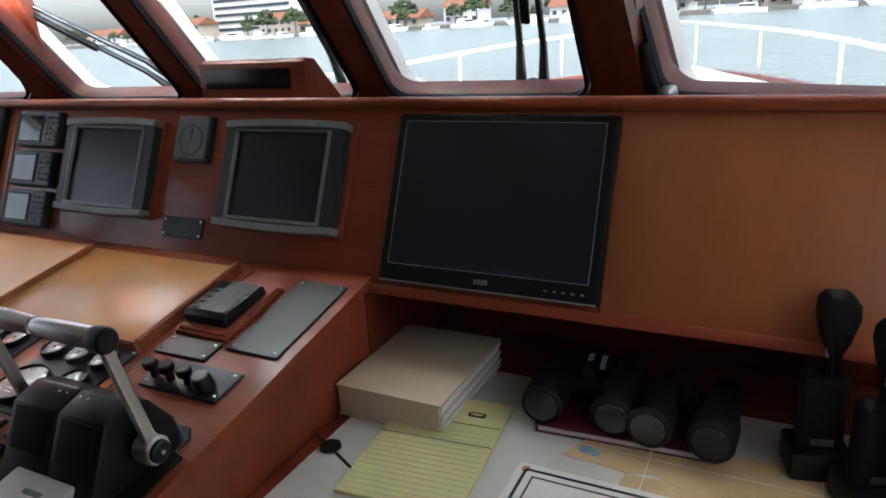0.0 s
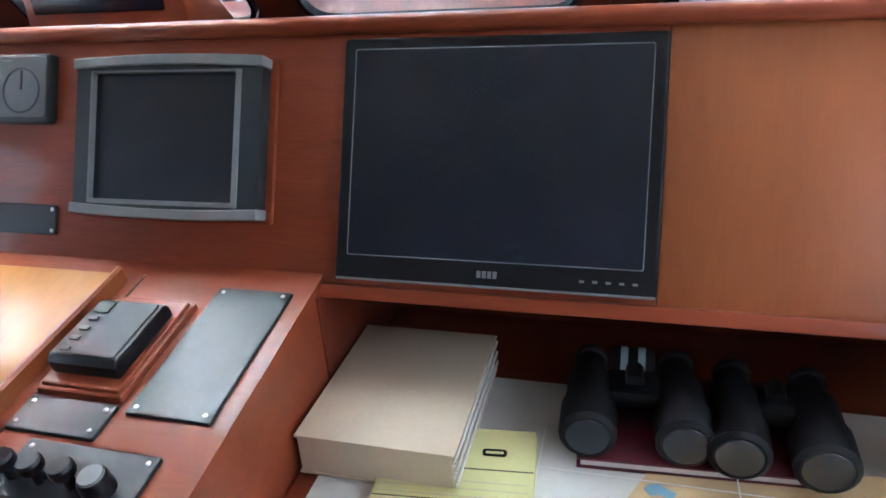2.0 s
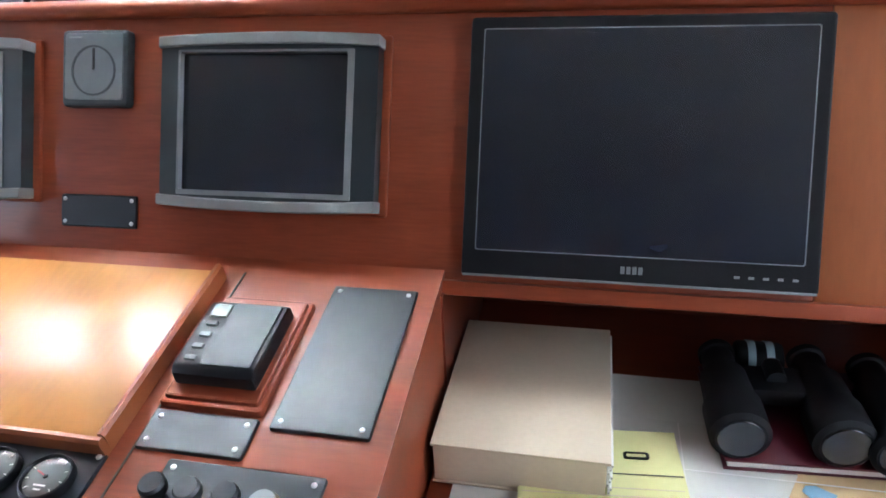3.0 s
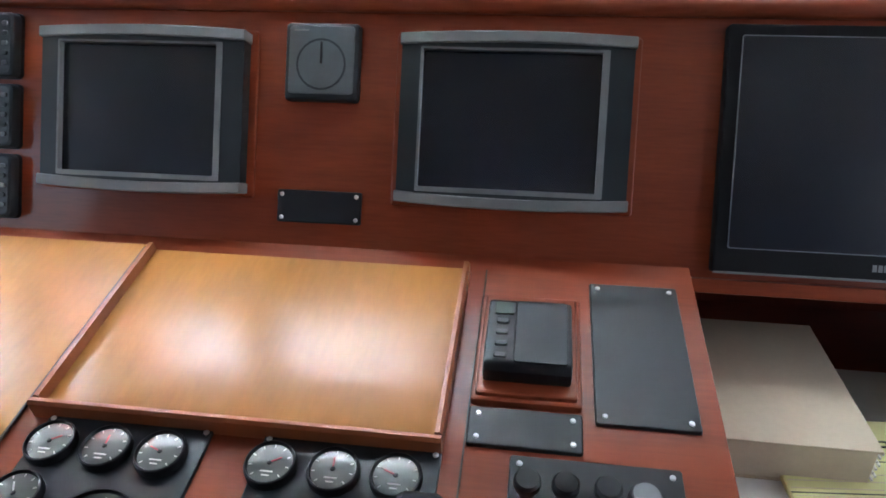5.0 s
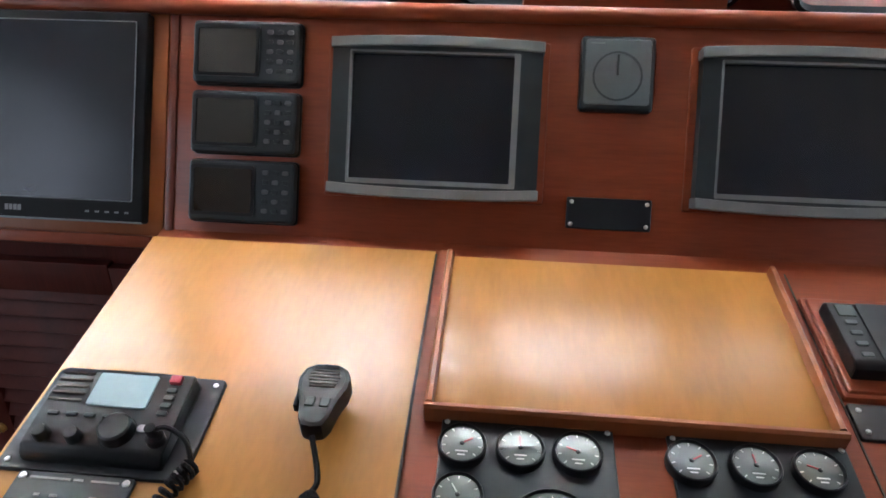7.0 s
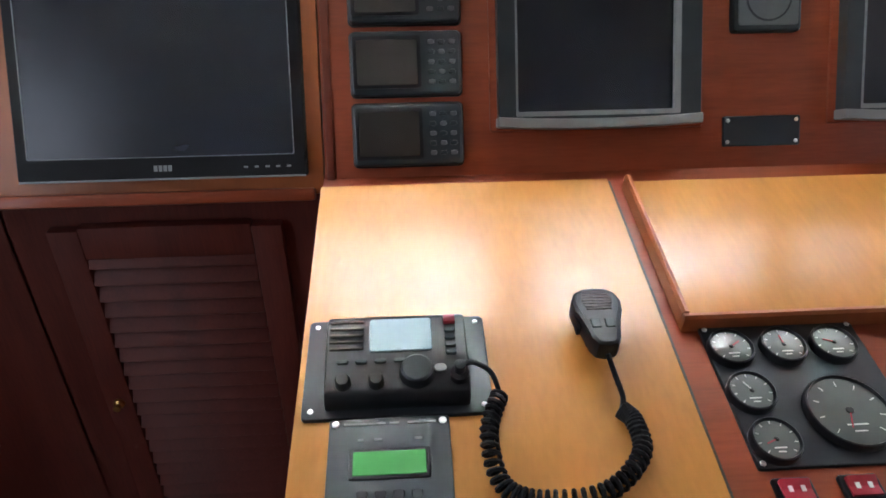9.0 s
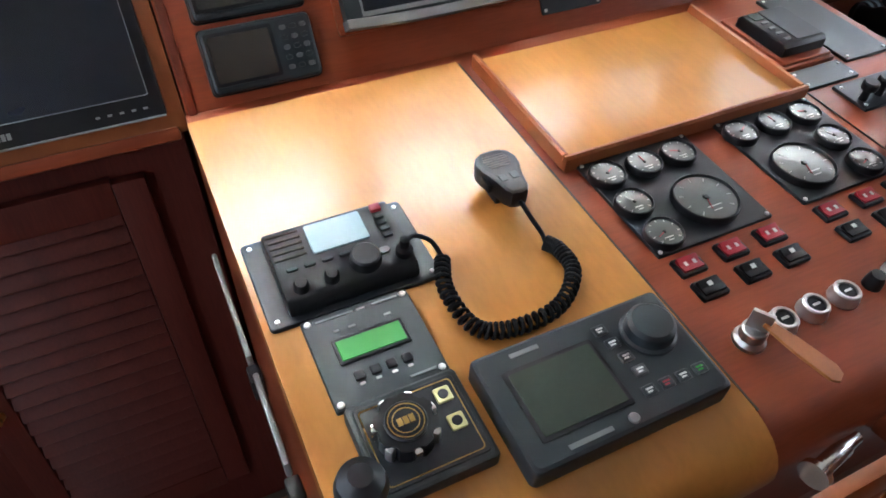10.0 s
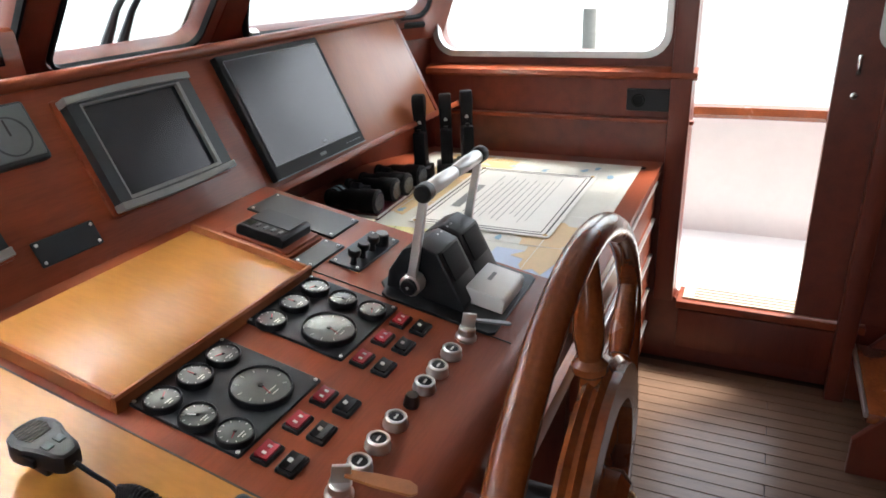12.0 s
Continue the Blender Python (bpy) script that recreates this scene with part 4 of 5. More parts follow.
tap = thing("grab_fitting", pose(-0.39, -0.752, 0.80, 0, 90, 10) @ Matrix.Scale(0.8, 4), "chrome fitting under the console edge", "fitting")
part("barrel", lathe([(0, -0.04), (0.010, -0.04), (0.013, -0.035), (0.013, 0.015), (0.010, 0.022), (0.010, 0.045), (0, 0.047)], 18), CHROME, tap)
part("flange", lathe([(0, -0.06), (0.022, -0.06), (0.022, -0.05), (0, -0.05)], 18), CHROME, tap)

# louvred locker under the port panel, its shade put into the wood colour
locker = thing("louvred_locker", pose(-1.19, 0.065, 0.0), "mahogany locker door with louvres, shade put into its colour", "locker")
part("face_board", block(0.53, 0.03, 0.985, (0, 0.02, 0.4925)), LOCKERWOOD_SHADED, locker)
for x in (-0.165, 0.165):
    part("stile", block(0.05, 0.022, 0.78, (x, -0.004, 0.52), 0.003), LOCKERWOOD_SHADED, locker)
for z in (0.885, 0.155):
    part("rail", block(0.28, 0.022, 0.06, (0, -0.004, z), 0.003), LOCKERWOOD_SHADED, locker)
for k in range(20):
    part("slat", moved(block(0.278, 0.006, 0.036, (0, 0, 0), 0.002), pose(0, -0.006, 0.205 + 0.034 * k, -32)), LOCKERWOOD_SHADED, locker)
part("latch", lathe([(0, 0), (0.011, 0), (0.010, 0.006), (0.005, 0.009), (0.007, 0.018), (0, 0.02)], 14, pose(-0.165, -0.014, 0.53, 90)), BRASS, locker, "small brass latch")
structure("wall_locker", block(0.56, 0.03, 0.98, (-1.73, 0.085, 0.49)), LOCKERWOOD_SHADED, "plain mahogany locker front, shade put into its colour")

# aluminium drawer runners on the port side of the console
for y, l in ((-0.19, 0.22), (-0.42, 0.14)):
    r = thing("side_rail", pose(-0.938, y, 0.80, 6), "pale aluminium rail on the console side", "rail", "console side rails")
    part("bar", block(0.008, l, 0.028, (0, 0, 0), 0.003), GREY, r)
    part("clip", block(0.018, 0.03, 0.04, (0, -l / 2 - 0.03, -0.005), 0.004), BLACK, r)

# ---- chart table ----
table = thing("chart_table", pose(0, 0, 0), "mahogany chart table with drawers below", "chart table")
part("table_top", block(1.206, 1.05, 0.03, (0.895, -0.235, 0.781), 0.004), MAHOGANY, table)
part("carcass", block(1.15, 0.98, 0.765, (0.905, -0.235, 0.3825)), MAHOGANY_V, table)
for k in range(5):
    dr = part("drawer", block(1.08, 0.022, 0.128, (0.905, -0.736, 0.69 - 0.138 * k), 0.003), MAHOGANY, table)
    # pale bar that imitates the bright highlight along the drawer's top edge
    part("edge_highlight", block(1.02, 0.012, 0.012, (0.905, -0.752, 0.745 - 0.138 * k), 0.003), STEEL, dr, "pale metal bar imitating the highlight on the drawer edge")
part("cover_sheet", block(1.085, 0.80, 0.003, (0.865, -0.30, 0.7985)), CHARTSEA, table, "clear sheet over a printed chart")

chart = thing("nautical_chart", pose(0.90, -0.335, 0.8005), "tan and pale blue nautical chart under glass", "chart")
part("sheet", block(1.0, 0.68, 0.0008, (0, 0, 0.0004)), CHARTSEA, chart)
random.seed(4)
for k in range(9):
    cx, cy, r0 = random.uniform(-0.4, 0.42), random.uniform(-0.3, 0.32), random.uniform(0.05, 0.13)
    pts = []
    for i in range(18):
        a = 2 * math.pi * i / 18
        r = r0 * random.uniform(0.65, 1.25)
        pts.append((max(-0.49, min(0.49, cx + r * 1.5 * math.cos(a))), max(-0.33, min(0.33, cy + r * math.sin(a)))))
    part("land_area", prism(pts, 0.0003, "z", 0.0009 + 0.00025 * k), CHARTLAND, chart, "tan land area")

for gx in (-0.30, -0.06, 0.18, 0.42):
    part("grid_line", block(0.0018, 0.67, 0.0003, (gx, 0, 0.0034)), PAPER, chart)
for gy in (-0.24, 0.0, 0.25):
    part("grid_line", block(0.98, 0.0018, 0.0003, (0, gy, 0.0037)), PAPER, chart)
for k in range(12):
    cx, cy = random.uniform(-0.45, 0.45), random.uniform(-0.3, 0.3)
    pts = [(cx + random.uniform(0.008, 0.024) * math.cos(a), cy + random.uniform(0.006, 0.016) * math.sin(a)) for a in (0, 0.8, 1.6, 2.4, 3.1, 3.9, 4.7, 5.5)]
    part("shoal_patch", prism(pts, 0.0003, "z", 0.0040), CHARTBLUE, chart, "small blue shoal patch")
blue = thing("blue_chart_sheet", pose(0.432, -0.60, 0.8015, 0, 0, -3), "pale blue chart sheet beside the throttle", "chart")
part("sheet", block(0.26, 0.27, 0.0012, (0, 0, 0.0006)), BLUESHEET, blue)
latch = thing("table_latch", pose(0.490, -0.708, 0.8027, 0, 0, 12), "small black latch on the chart table", "latch")
part("plate", slab(0.034, 0.024, 0.004, 0.004, 0.001), BLACK, latch)
part("slider", block(0.018, 0.008, 0.004, (0, 0, 0.005), 0.001), RUBBER, latch)
cert = thing("framed_notice", pose(0.945, -0.377, 0.8052), "white printed notice with double black border", "notice")
W2, D2 = 0.575, 0.415
part("sheet", block(W2, D2, 0.0016, (0, 0, 0.0008)), PAPER, cert)
for o, t in ((0.012, 0.005), (0.028, 0.003)):
    w, d = W2 / 2 - o, D2 / 2 - o
    part("border", frame_ring([(-w, -d), (w, -d), (w, d), (-w, d)], [(-w + t, -d + t), (w - t, -d + t), (w - t, d - t), (-w + t, d - t)], 0.0017, 0.0022), INK, cert, "black border line")
for sx in (-1, 1):
    for sy in (-1, 1):
        part("corner_ring", frame_ring([(0.007 * math.cos(k * 0.5236) + sx * (W2 / 2 - 0.014), 0.007 * math.sin(k * 0.5236) + sy * (D2 / 2 - 0.014)) for k in range(12)], [(0.004 * math.cos(k * 0.5236) + sx * (W2 / 2 - 0.014), 0.004 * math.sin(k * 0.5236) + sy * (D2 / 2 - 0.014)) for k in range(12)], 0.0017, 0.0028), BRASS, cert)
label_bars([(-0.02, 0.13, 0.22)], 0.03, GREY, cert, "heading").matrix_basis = pose(0, 0, 0.0016)
label_bars([(random.uniform(-0.02, 0.02), 0.09 - 0.02 * k, random.uniform(0.25, 0.42)) for k in range(11)], 0.0022, GREY, cert).matrix_basis = pose(0, 0, 0.0016)

book = thing("thick_book", pose(0.403, -0.015, 0.801, 0, 0, 0), "thick cream-covered book lying on the table", "book")
part("cover", block(0.212, 0.272, 0.004, (0, 0, 0.060), 0.001), CARTON, book)
part("page_block", block(0.205, 0.268, 0.055, (-0.001, 0, 0.0305), 0.002), CARTON, book)
for k in range(9):
    part("page_edge", block(0.0025, 0.262, 0.0035, (0.1035 + 0.002 * (k % 3), -0.002, 0.007 + 0.006 * k)), PAPER, book, "uneven white page edges")
part("cover", block(0.212, 0.272, 0.003, (0, 0, 0.0015), 0.001), CARTON, book)

pad = thing("legal_pad", pose(0.506, -0.188, 0.803, 0, 0, 5), "yellow legal pad on the chart table", "notepad")
part("pad_body", block(0.20, 0.29, 0.006, (0, 0, 0.003), 0.001), YELLOW, pad)
part("curled_sheet", prism([(-0.145, 0.0065), (0.1, 0.0068), (0.145, 0.013), (0.145, 0.0136), (0.1, 0.0074), (-0.145, 0.007)], 0.196, "x", -0.098), YELLOW, pad)
part("clip", frame_ring(rounded(0.03, 0.10, 0.062, 0.112, 0.004, 2), rounded(0.034, 0.103, 0.058, 0.109, 0.002, 2), 0.0076, 0.0092), BLACK, pad, "small black paper clip")
for k in range(16):
    part("faint_rule", block(0.19, 0.0012, 0.0003, (0, -0.135 + 0.0125 * k, 0.0074)), CARTON, pad)
for k in range(2):
    part("rule_line", block(0.196, 0.0016, 0.0005, (0, 0.075 - 0.055 * k, 0.0076)), INK, pad)

redbook = thing("maroon_folder", pose(0.787, 0.028, 0.801, 0, 0, 3), "maroon folder with pale page edges", "folder")
part("cover", block(0.29, 0.19, 0.003, (0, 0, 0.0145), 0.001), BOOKRED, redbook)
part("page_block", block(0.28, 0.183, 0.011, (0, 0, 0.0080), 0.001), PAPER, redbook)
part("cover", block(0.29, 0.19, 0.0025, (0, 0, 0.00125), 0.001), BOOKRED, redbook)


def binoculars(x, y, gap, turn, label):
    ob = thing("binoculars", pose(x, y, 0.8175, 0, 0, turn), label, "binoculars", "binoculars on the folder")
    for s in (-1, 1):
        b = part("barrel", lathe([(0.0, -0.085), (0.030, -0.085), (0.036, -0.080), (0.036, -0.030), (0.032, -0.022), (0.030, 0.030), (0.022, 0.045), (0.021, 0.075), (0.024, 0.078), (0.024, 0.088), (0, 0.088)], 22, pose(s * gap, 0, 0.037, -90)), RUBBER, ob)
        part("objective_lens", disc(0.027, 0.001, (0, 0, 0), 20), SCREEN, b).matrix_basis = pose(s * gap, -0.0852, 0.037, 90)
    part("bridge", block(gap * 1.3, 0.055, 0.026, (0, 0.015, 0.042), 0.008), RUBBER, ob)
    part("focus_wheel", lathe([(0, -0.016), (0.012, -0.016), (0.012, 0.016), (0, 0.016)], 16, pose(0, 0.022, 0.058, 90)), BLACK, ob)


binoculars(0.715, 0.01, 0.058, 2, "black rubber-armoured binoculars on the folder")
binoculars(0.885, 0.0, 0.046, -3, "black rubber-armoured binoculars with a white ring mark")
roll = thing("tape_roll", pose(0.712, 0.105, 0.8425, 0, 0, 0), "dark roll with pale green bands", "roll")
part("core", lathe([(0, -0.03), (0.024, -0.03), (0.026, -0.026), (0.026, 0.026), (0.024, 0.03), (0, 0.03)], 20, pose(0, 0, 0, 0, 90, 0)), RUBBER, roll)
for x in (-0.012, 0.012):
    part("band", lathe([(0.0262, -0.005), (0.0272, -0.005), (0.0272, 0.005), (0.0262, 0.005)], 20, pose(x, 0, 0, 0, 90, 0)), LCD_BRIGHT, roll, "pale green band")


def handheld(x, y, turn, h=0.27):
    ob = thing("handheld_radio", pose(x, y, 0.7975, 0, 0, turn), "black handheld radio standing in a charger", "radio", "handheld radios")
    part("charger", block(0.085, 0.075, 0.05, (0, 0, 0.025), 0.010), BLACK, ob)
    part("body", block(0.060, 0.042, 0.125, (0, 0, 0.1045), 0.009), RUBBER, ob)
    part("label_band", block(0.032, 0.0012, 0.012, (0, -0.0204, 0.062)), GREY, ob)
    part("knob", lathe([(0, 0), (0.008, 0), (0.007, 0.012), (0, 0.013)], 12, pose(-0.018, 0, 0.165)), BLACK, ob)
    out = [(-0.007, 0.16), (-0.007, 0.198), (-0.018, 0.222), (-0.026, 0.255), (-0.025, h - 0.012), (-0.016, h), (0.013, h), (0.024, h - 0.012), (0.025, 0.255), (0.016, 0.222), (0.006, 0.198), (0.006, 0.16)]
    part("collar", lathe([(0, 0.192), (0.010, 0.192), (0.010, 0.204), (0, 0.204)], 14, pose(0.006, 0, 0)), STEEL, ob, "bright metal collar")
    part("antenna", prism([(px + 0.006, pz) for px, pz in out], 0.042, "y", -0.021, 0.008), RUBBER, ob, "broad-topped black antenna")


handheld(1.068, -0.014, 14, 0.290)
handheld(1.135, -0.080, 24, 0.284)
handheld(1.196, -0.132, 30, 0.286)

hole = thing("grommet", pose(1.40, -0.70, 0.7965), "dark cable grommet in the table", "grommet")
part("ring", lathe([(0, 0), (0.016, 0), (0.016, 0.002), (0.012, 0.003), (0, 0.003)], 16), RUBBER, hole)
cordline = thing("chart_rule", pose(0.345, -0.245, 0.8018, 0, 0, -28), "thin dark chart rule lying on the table", "rule")
part("bar", block(0.16, 0.004, 0.003, (0, 0, 0), 0.0005), INK, cordline)
slot = thing("table_fastener", pose(0.345, -0.245, 0.803), "dark oval fastener on the chart", "fastener")
part("disc", lathe([(0, 0), (0.019, 0), (0.018, 0.004), (0, 0.005)], 20), BLACK, slot)

sock = thing("wall_socket", Matrix(((0, 0, -1, STARBOARD - 0.001), (-1, 0, 0, -0.692), (0, 1, 0, 1.014), (0, 0, 0, 1))), "black socket plate on the side wall", "socket")
part("plate", slab(0.148, 0.076, 0.008, 0.005, 0.003), BLACK, sock)
part("round_socket", lathe([(0, 0), (0.024, 0), (0.024, 0.006), (0.018, 0.006), (0.016, 0.002), (0, 0.002)], 20, pose(-0.032, 0, 0.008)), RUBBER, sock)

# dash box with a dark display on the ledge
dash = thing("dash_box", pose(-0.205, 0.297, 1.295), "mahogany display box on the ledge", "dash box")
part("body", prism([(0, 0), (0.004, 0.108), (0.018, 0.116), (0.05, 0.112), (0.16, 0.0)], 0.33, "x", -0.165, 0.004), MAHOGANY, dash)
part("display", block(0.27, 0.006, 0.048, (-0.01, 0.002, 0.070), 0.001), SCREEN, dash, "dark display strip")


# ---- sliding door leaf and steps on the starboard side ----
leaf = thing("sliding_door", upright(STARBOARD - 0.025), "mahogany sliding door pushed half open", "door")
part("panel", pierced([(-1.99, 0.29), (-1.246, 0.29), (-1.246, 1.97), (-1.99, 1.97)], [rounded(-1.84, 1.20, -1.355, 1.80, 0.05)], 0.035), MAHOGANY_V, leaf)
part("window_frame", frame_ring(rounded(-1.855, 1.185, -1.34, 1.815, 0.06), rounded(-1.84, 1.20, -1.355, 1.80, 0.05), -0.022, 0.022), STEEL, leaf)
g = part("pane", block(0.484, 0.598, 0.005, (-1.5975, 1.50, 0)), GLASS, leaf)
g.visible_shadow = False
part("handle", block(0.014, 0.06, 0.02, (-1.303, 1.15, -0.024), 0.004), CHROME, leaf)
part("lock", lathe([(0, 0), (0.012, 0), (0.011, 0.006), (0, 0.007)], 14, pose(-1.304, 1.056, -0.0175, 180)), CHROME, leaf)
structure("trim", block(0.05, 0.06, 2.0, (STARBOARD - 0.07, -1.41, 1.0), 0.006), MAHOGANY_V, "mahogany post beside the sliding door")

stair = thing("companion_steps", pose(1.24, -1.66, 0), "mahogany steps with metal nosings", "steps")
for k in range(3):
    z, y = 0.20 + 0.21 * k, 0.12 - 0.16 * k
    t = part("tread", block(0.42, 0.19, 0.035, (0, y, z), 0.005), WHEELWOOD, stair)
    part("nosing", block(0.42, 0.012, 0.02, (0, y + 0.098, z + 0.010), 0.003), STEEL, t, "metal nosing")
for s in (-1, 1):
    part("stringer", prism([(0.24, 0.0), (0.24, 0.12), (-0.26, 0.80), (-0.36, 0.80), (-0.36, 0.0)], 0.025, "x", s * 0.21 - 0.0125, 0.004), MAHOGANY_V, stair)

# ---- outside: decks, rail, water and the far shore ----
HULL = [(7.3, 0.03), (7.0, 0.30), (6.4, 0.72), (5.6, 1.20), (4.8, 1.56), (3.8, 1.90), (2.5, 2.25), (1.0, 2.5), (-1.0, 2.62), (-4.0, 2.62)]


def deck_z(y):
    return 0.30 if y < 0.6 else 0.62 + 0.035 * (y - 1.0)


bm = bmesh.new()
rows = []
for y, w in HULL:
    z = deck_z(y) if y > 0.7 else 0.62
    rows.append([bm.verts.new((-0.24 + s * w, y, z + 0.06 * (1 - s * s))) for s in (-1, -0.5, 0, 0.5, 1)])
    if y <= 1.0:
        break
for a, b in zip(rows, rows[1:]):
    for i in range(4):
        bm.faces.new((a[i], a[i + 1], b[i + 1], b[i]))
structure("foredeck", bm, WHITE, "white gelcoat foredeck")
structure("side_deck", block(0.75, 5.2, 0.06, (1.955, -1.6, 0.22)), WHITE, "white starboard side deck")
structure("side_deck", block(0.75, 5.2, 0.06, (-2.435, -1.6, 0.22)), WHITE, "white port side deck")


def along(side, z_of, y_min=-4.0, y_max=7.4):
    return [(-0.24 + side * w, y, z_of(y)) for y, w in HULL if y_min <= y <= y_max]


hull = thing("hull_side", Matrix.Identity(4), "white bulwark with a teak cap rail", "hull", kind="structure")
for s in (-1, 1):
    top = along(s, lambda y: 0.79)
    bm = bmesh.new()
    loops = []
    for x, y, z in top:
        loops.append([bm.verts.new(p) for p in ((x, y, z), (x, y, -2.2), (x - s * 0.08, y, -2.2), (x - s * 0.08, y, z))])
    for a, b in zip(loops, loops[1:]):
        for i in range(4):
            bm.faces.new((a[i], a[(i + 1) % 4], b[(i + 1) % 4], b[i]))
    part("bulwark", bm, WHITE, hull)
    part("cap_rail", tube([(x - s * 0.04, y, z + 0.01) for x, y, z in top], 0.045, 8), WHEELWOOD, hull, "varnished teak cap rail")
def rail_z(y):
    return 1.13 + 0.05 * max(0.0, y - 3.8)


bow = thing("bow_rail", Matrix.Identity(4), "white tubular bow rail on posts", "rail")
for s in (-1, 1):
    top = along(s, rail_z, 0.9)
    part("top_tube", tube(spline([(x - s * 0.05, y, z) for x, y, z in top], 6), 0.019, 8), WHITEPL, bow)
    for y, w in ((7.0, 0.30), (6.0, 0.97), (4.8, 1.56), (3.6, 1.96), (2.4, 2.27), (1.0, 2.5)):
        zt = rail_z(y)
        part("post", tube([(-0.24 + s * (w - 0.04), y, 0.75), (-0.24 + s * (w - 0.05), y, zt)], 0.016, 8), WHITEPL, bow)
for x, y in ((-1.35, 2.6), (0.15, 2.5), (0.85, 2.3)):
    v = thing("deck_vent", pose(x, y, 0.70), "small white deck vent box", "vent", "deck vents")
    part("box", block(0.16, 0.12, 0.30, (0, 0, 0.15), 0.02), WHITEPL, v)


# windscreen wipers lying against the glass
def wiper(x, lean, length):
    ob = thing("windscreen_wiper", FRONT @ pose(x, -0.05, -0.078, 0, 0, lean), "black windscreen wiper outside the glass", "wiper", "windscreen wipers")
    for dx in (-0.028, 0.028):
        part("arm", tube([(dx, 0, 0), (dx, length * 0.3, -0.02), (dx * 0.7, length, -0.008)], [0.016, 0.009, 0.006], 8), BLACK, ob)
    part("blade", moved(block(0.02, 0.42, 0.014, (0, length, 0.006), 0.004), pose(0, 0, 0, 0, 0, 0)), RUBBER, ob)
    part("spindle", lathe([(0, -0.02), (0.024, -0.02), (0.022, 0.012), (0, 0.015)], 14), BLACK, ob)


wiper(-0.73, 47, 0.50)
wiper(-0.098, -1, 0.42)
wiper(0.42, -9, 0.42)

hose = thing("sill_hose", CORNER_S, "black hose lying along the corner window sill", "hose")
part("hose", tube(spline([(0.10, 0.16, 0.045), (0.105, 0.06, 0.05), (0.14, 0.022, 0.05), (0.30, 0.014, 0.045), (0.55, 0.016, 0.045), (0.82, 0.012, 0.045)], 8), 0.011, 8), RUBBER, hose)
part("hose_clip", block(0.03, 0.03, 0.03, (0.13, 0.05, 0.05), 0.006), STEEL, hose)

structure("water", block(3000, 3000, 0.1, (0, 400, -1.35)), WATER, "pale rippled harbour water")
structure("far_shore", block(1400, 60, 1.6, (0, 255, -0.9)), STONE, "grey sea wall along the far shore")
random.seed(11)


def house(x, y, w, d, h, mat):
    ob = thing("waterfront_house", pose(x, y, -0.2, 0, 0, random.uniform(-8, 8)), "pale waterfront house with a tiled roof", "house", "waterfront houses")
    part("wall", block(w, d, h, (0, 0, h / 2)), mat, ob)
    part("roof", prism([(-d / 2 - 0.8, h), (0, h + d * 0.28), (d / 2 + 0.8, h)], w + 1.6, "x", -w / 2 - 0.8), ROOF, ob)
    n = int(w / 3.5)
    for fl in range(max(1, int(h / 3.2))):
        for k in range(n):
            part("window", block(1.6, 0.2, 1.5, (-w / 2 + (k + 0.5) * w / n, -d / 2 - 0.05, 1.9 + 3.1 * fl), 0.03), DARKWIN, ob)


def shore_tree(x, y, h):
    ob = thing("shore_tree", pose(x, y, -0.2), "broad green tree on the far shore", "tree", "shore trees")
    part("trunk", tube([(0, 0, 0), (0.2, 0, h * 0.3), (0.0, 0.1, h * 0.6)], [0.35, 0.25, 0.12], 7), STONE, ob)
    bm = bmesh.new()
    for k in range(90):
        a, r = random.uniform(0, 6.28), h * 0.42 * random.random() ** 0.5
        z = h * (0.42 + 0.5 * random.random() * (1 - (r / (h * 0.45)) ** 2))
        s = h * random.uniform(0.04, 0.09)
        bmesh.ops.create_icosphere(bm, subdivisions=1, radius=s, matrix=pose(r * math.cos(a), r * math.sin(a), z, random.uniform(0, 90), 0, random.uniform(0, 90)) @ Matrix.Diagonal((1.3, 1, 0.6, 1)))
    for v in bm.verts:
        v.co += Vector((random.uniform(-1, 1), random.uniform(-1, 1), random.uniform(-1, 1))) * h * 0.012
    part("crown", bm, SHRUB, ob)


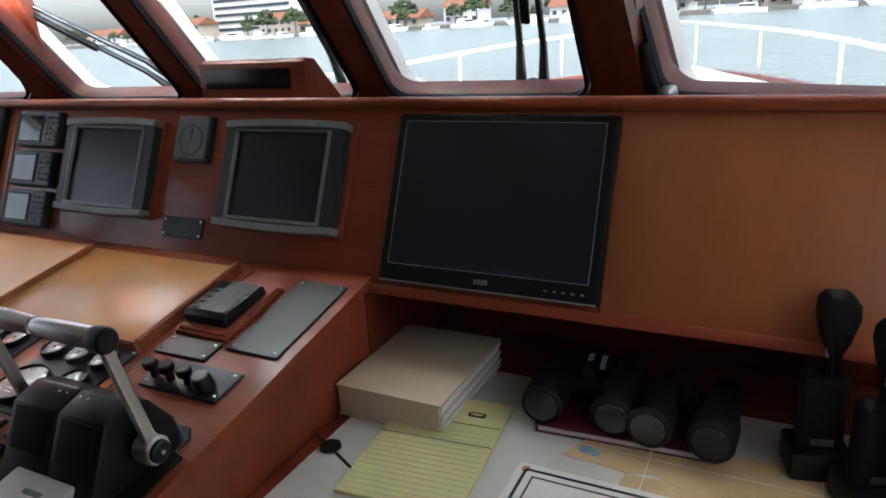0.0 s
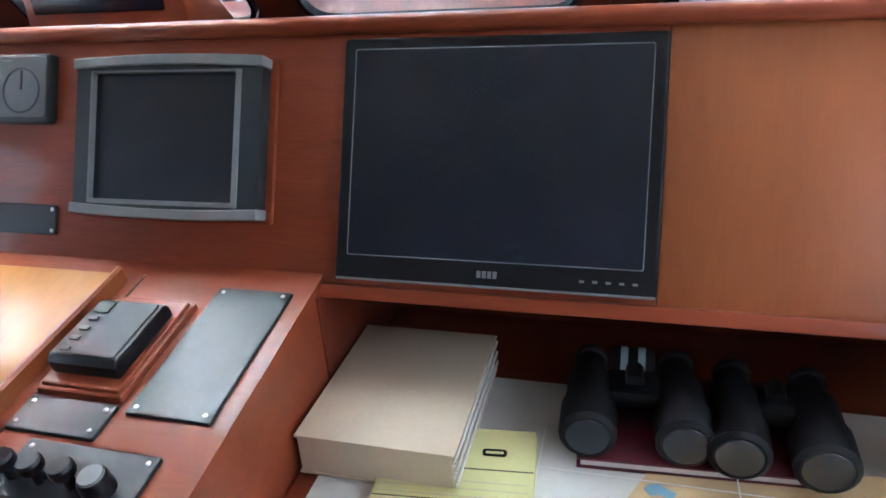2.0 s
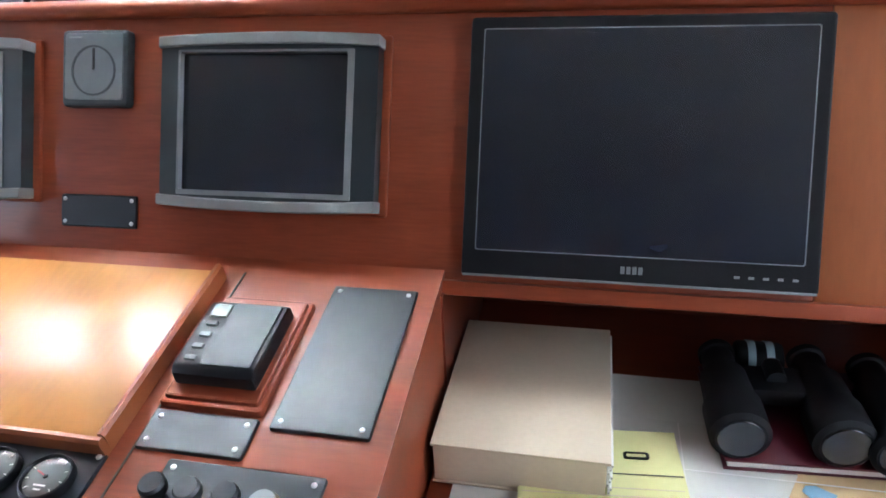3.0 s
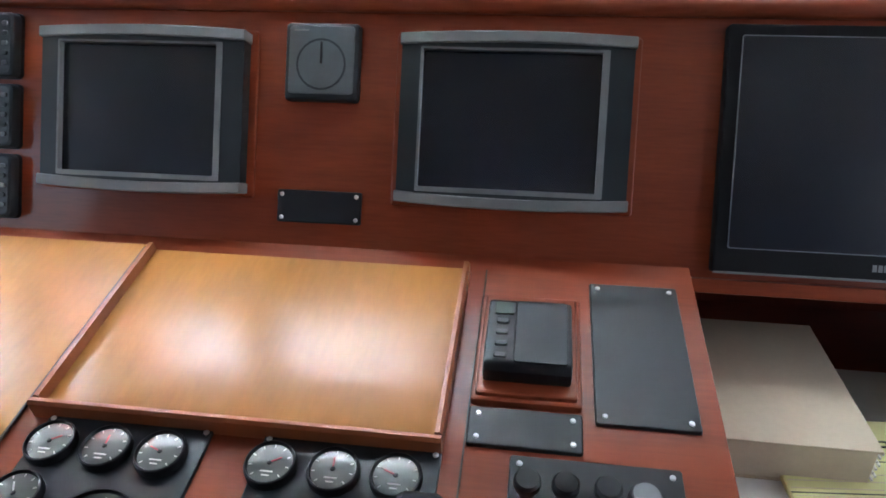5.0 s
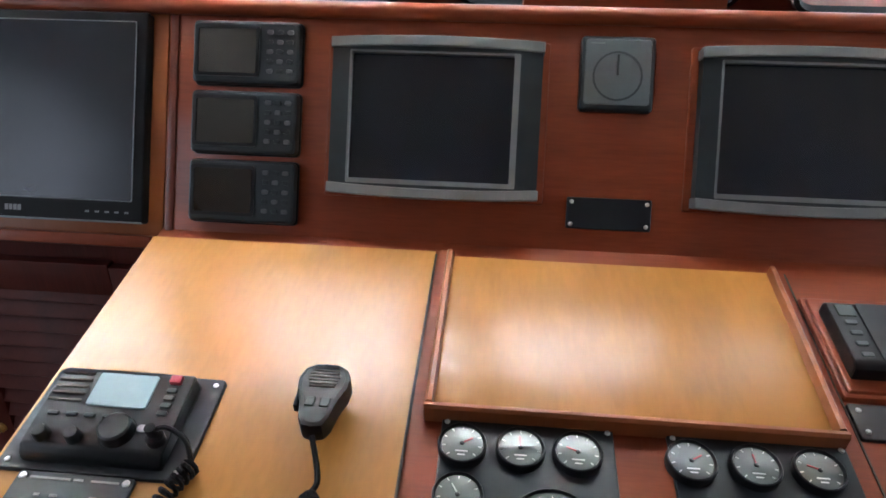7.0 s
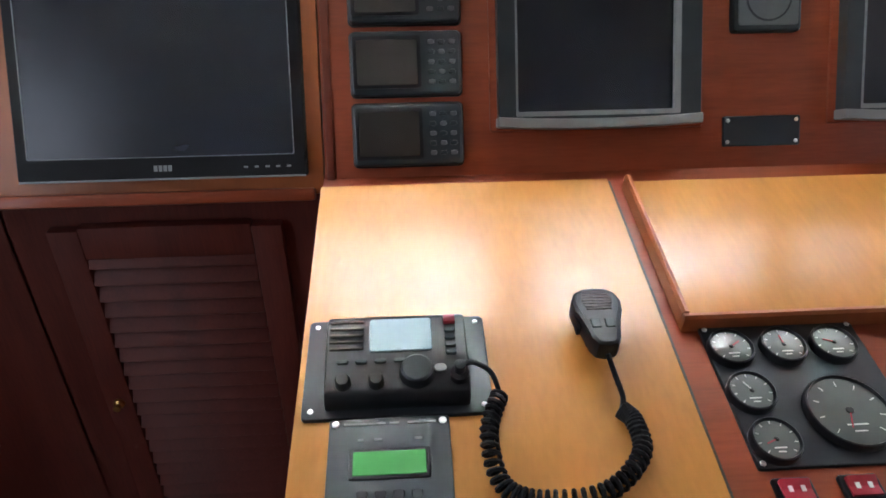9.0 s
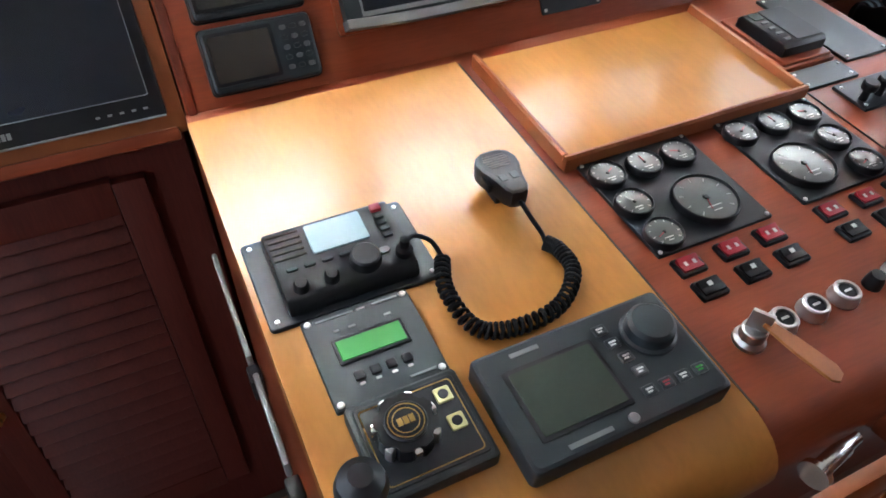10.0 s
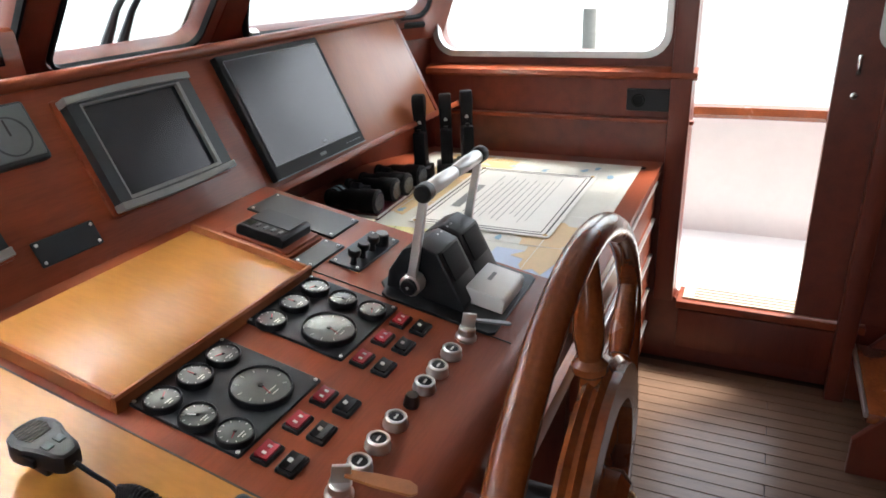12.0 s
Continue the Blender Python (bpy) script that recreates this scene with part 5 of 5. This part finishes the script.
def motor_boat(x, y, l, turn):
    ob = thing("moored_boat", pose(x, y, -1.3, 0, 0, turn), "white moored motor boat on the far shore", "boat", "moored boats")
    w = l * 0.3
    part("hull", prism([(-l / 2, 0), (l / 2 - l * 0.12, 0), (l / 2, l * 0.13), (-l / 2, l * 0.10)], w, "y", -w / 2, 0.1), WHITE, ob)
    part("cabin", prism([(-l * 0.3, l * 0.1), (l * 0.2, l * 0.1), (l * 0.08, l * 0.22), (-l * 0.26, l * 0.22)], w * 0.75, "y", -w * 0.375, 0.08), WHITE, ob)
    part("cabin_windows", prism([(-l * 0.25, l * 0.14), (l * 0.13, l * 0.14), (l * 0.09, l * 0.185), (-l * 0.24, l * 0.185)], w * 0.77, "y", -w * 0.385), DARKWIN, ob)
    part("mast", tube([(-l * 0.1, 0, l * 0.2), (-l * 0.1, 0, l * 0.42)], 0.06, 6), WHITEPL, ob)


for i in range(17):
    x = -330 + 36 * i + random.uniform(-6, 6)
    house(x, 262 + random.uniform(-4, 8), random.uniform(14, 24), 12, random.choice((3.4, 4.0, 6.4)), random.choice((STUCCO, WHITE, STUCCO)))
for i in range(84):
    shore_tree(-350 + 7.8 * i + random.uniform(-4, 4), random.choice((242, 246, 276, 282)) + random.uniform(-3, 6), random.uniform(5, 13))
for i in range(46):
    motor_boat(-260 + 10 * i + random.uniform(-4, 4), 215 + random.uniform(-6, 6), random.uniform(8, 16), random.choice((0, 90, 180, 80, 100)))
tower = thing("apartment_tower", pose(-240, 285, -0.2), "tall pale glass apartment building on the shore", "building")
part("wall", block(50, 20, 44, (0, 0, 22)), WHITE, tower)
for fl in range(12):
    part("window", block(47, 0.4, 1.3, (0, -10.1, 3.5 + 3.4 * fl)), DARKWIN, tower)
pile = thing("dock_pile", pose(16.0, 2.9, -1.4), "weathered grey mooring pile in the water", "pile", "mooring piles")
part("post", lathe([(0, 0), (0.17, 0), (0.16, 1.65), (0.14, 1.70), (0, 1.70)], 14), STONE, pile)

# ---- teak floor strips ----
strip_mesh = {}
x = PORT + 0.03
row = 0
while x < STARBOARD - 0.01:
    joints = (-3.18, -1.9 + 0.35 * (row % 3), -0.55) if x > -0.93 else (-3.18, -1.9 + 0.35 * (row % 3), 0.05)
    for y0, y1 in zip(joints, joints[1:]):
        key = round(y1 - y0, 3)
        if key not in strip_mesh:
            ob = part("floor_strip", block(0.0472, y1 - y0 - 0.002, 0.012, (0, 0, 0), 0.001, 1), TEAK)
            strip_mesh[key] = ob.data
        else:
            ob = new("floor_strip", strip_mesh[key])
        ob.parent = bpy.data.objects["floor"]
        ob.matrix_basis = pose(x, (y0 + y1) / 2, -0.006)
    x += 0.0500
    row += 1
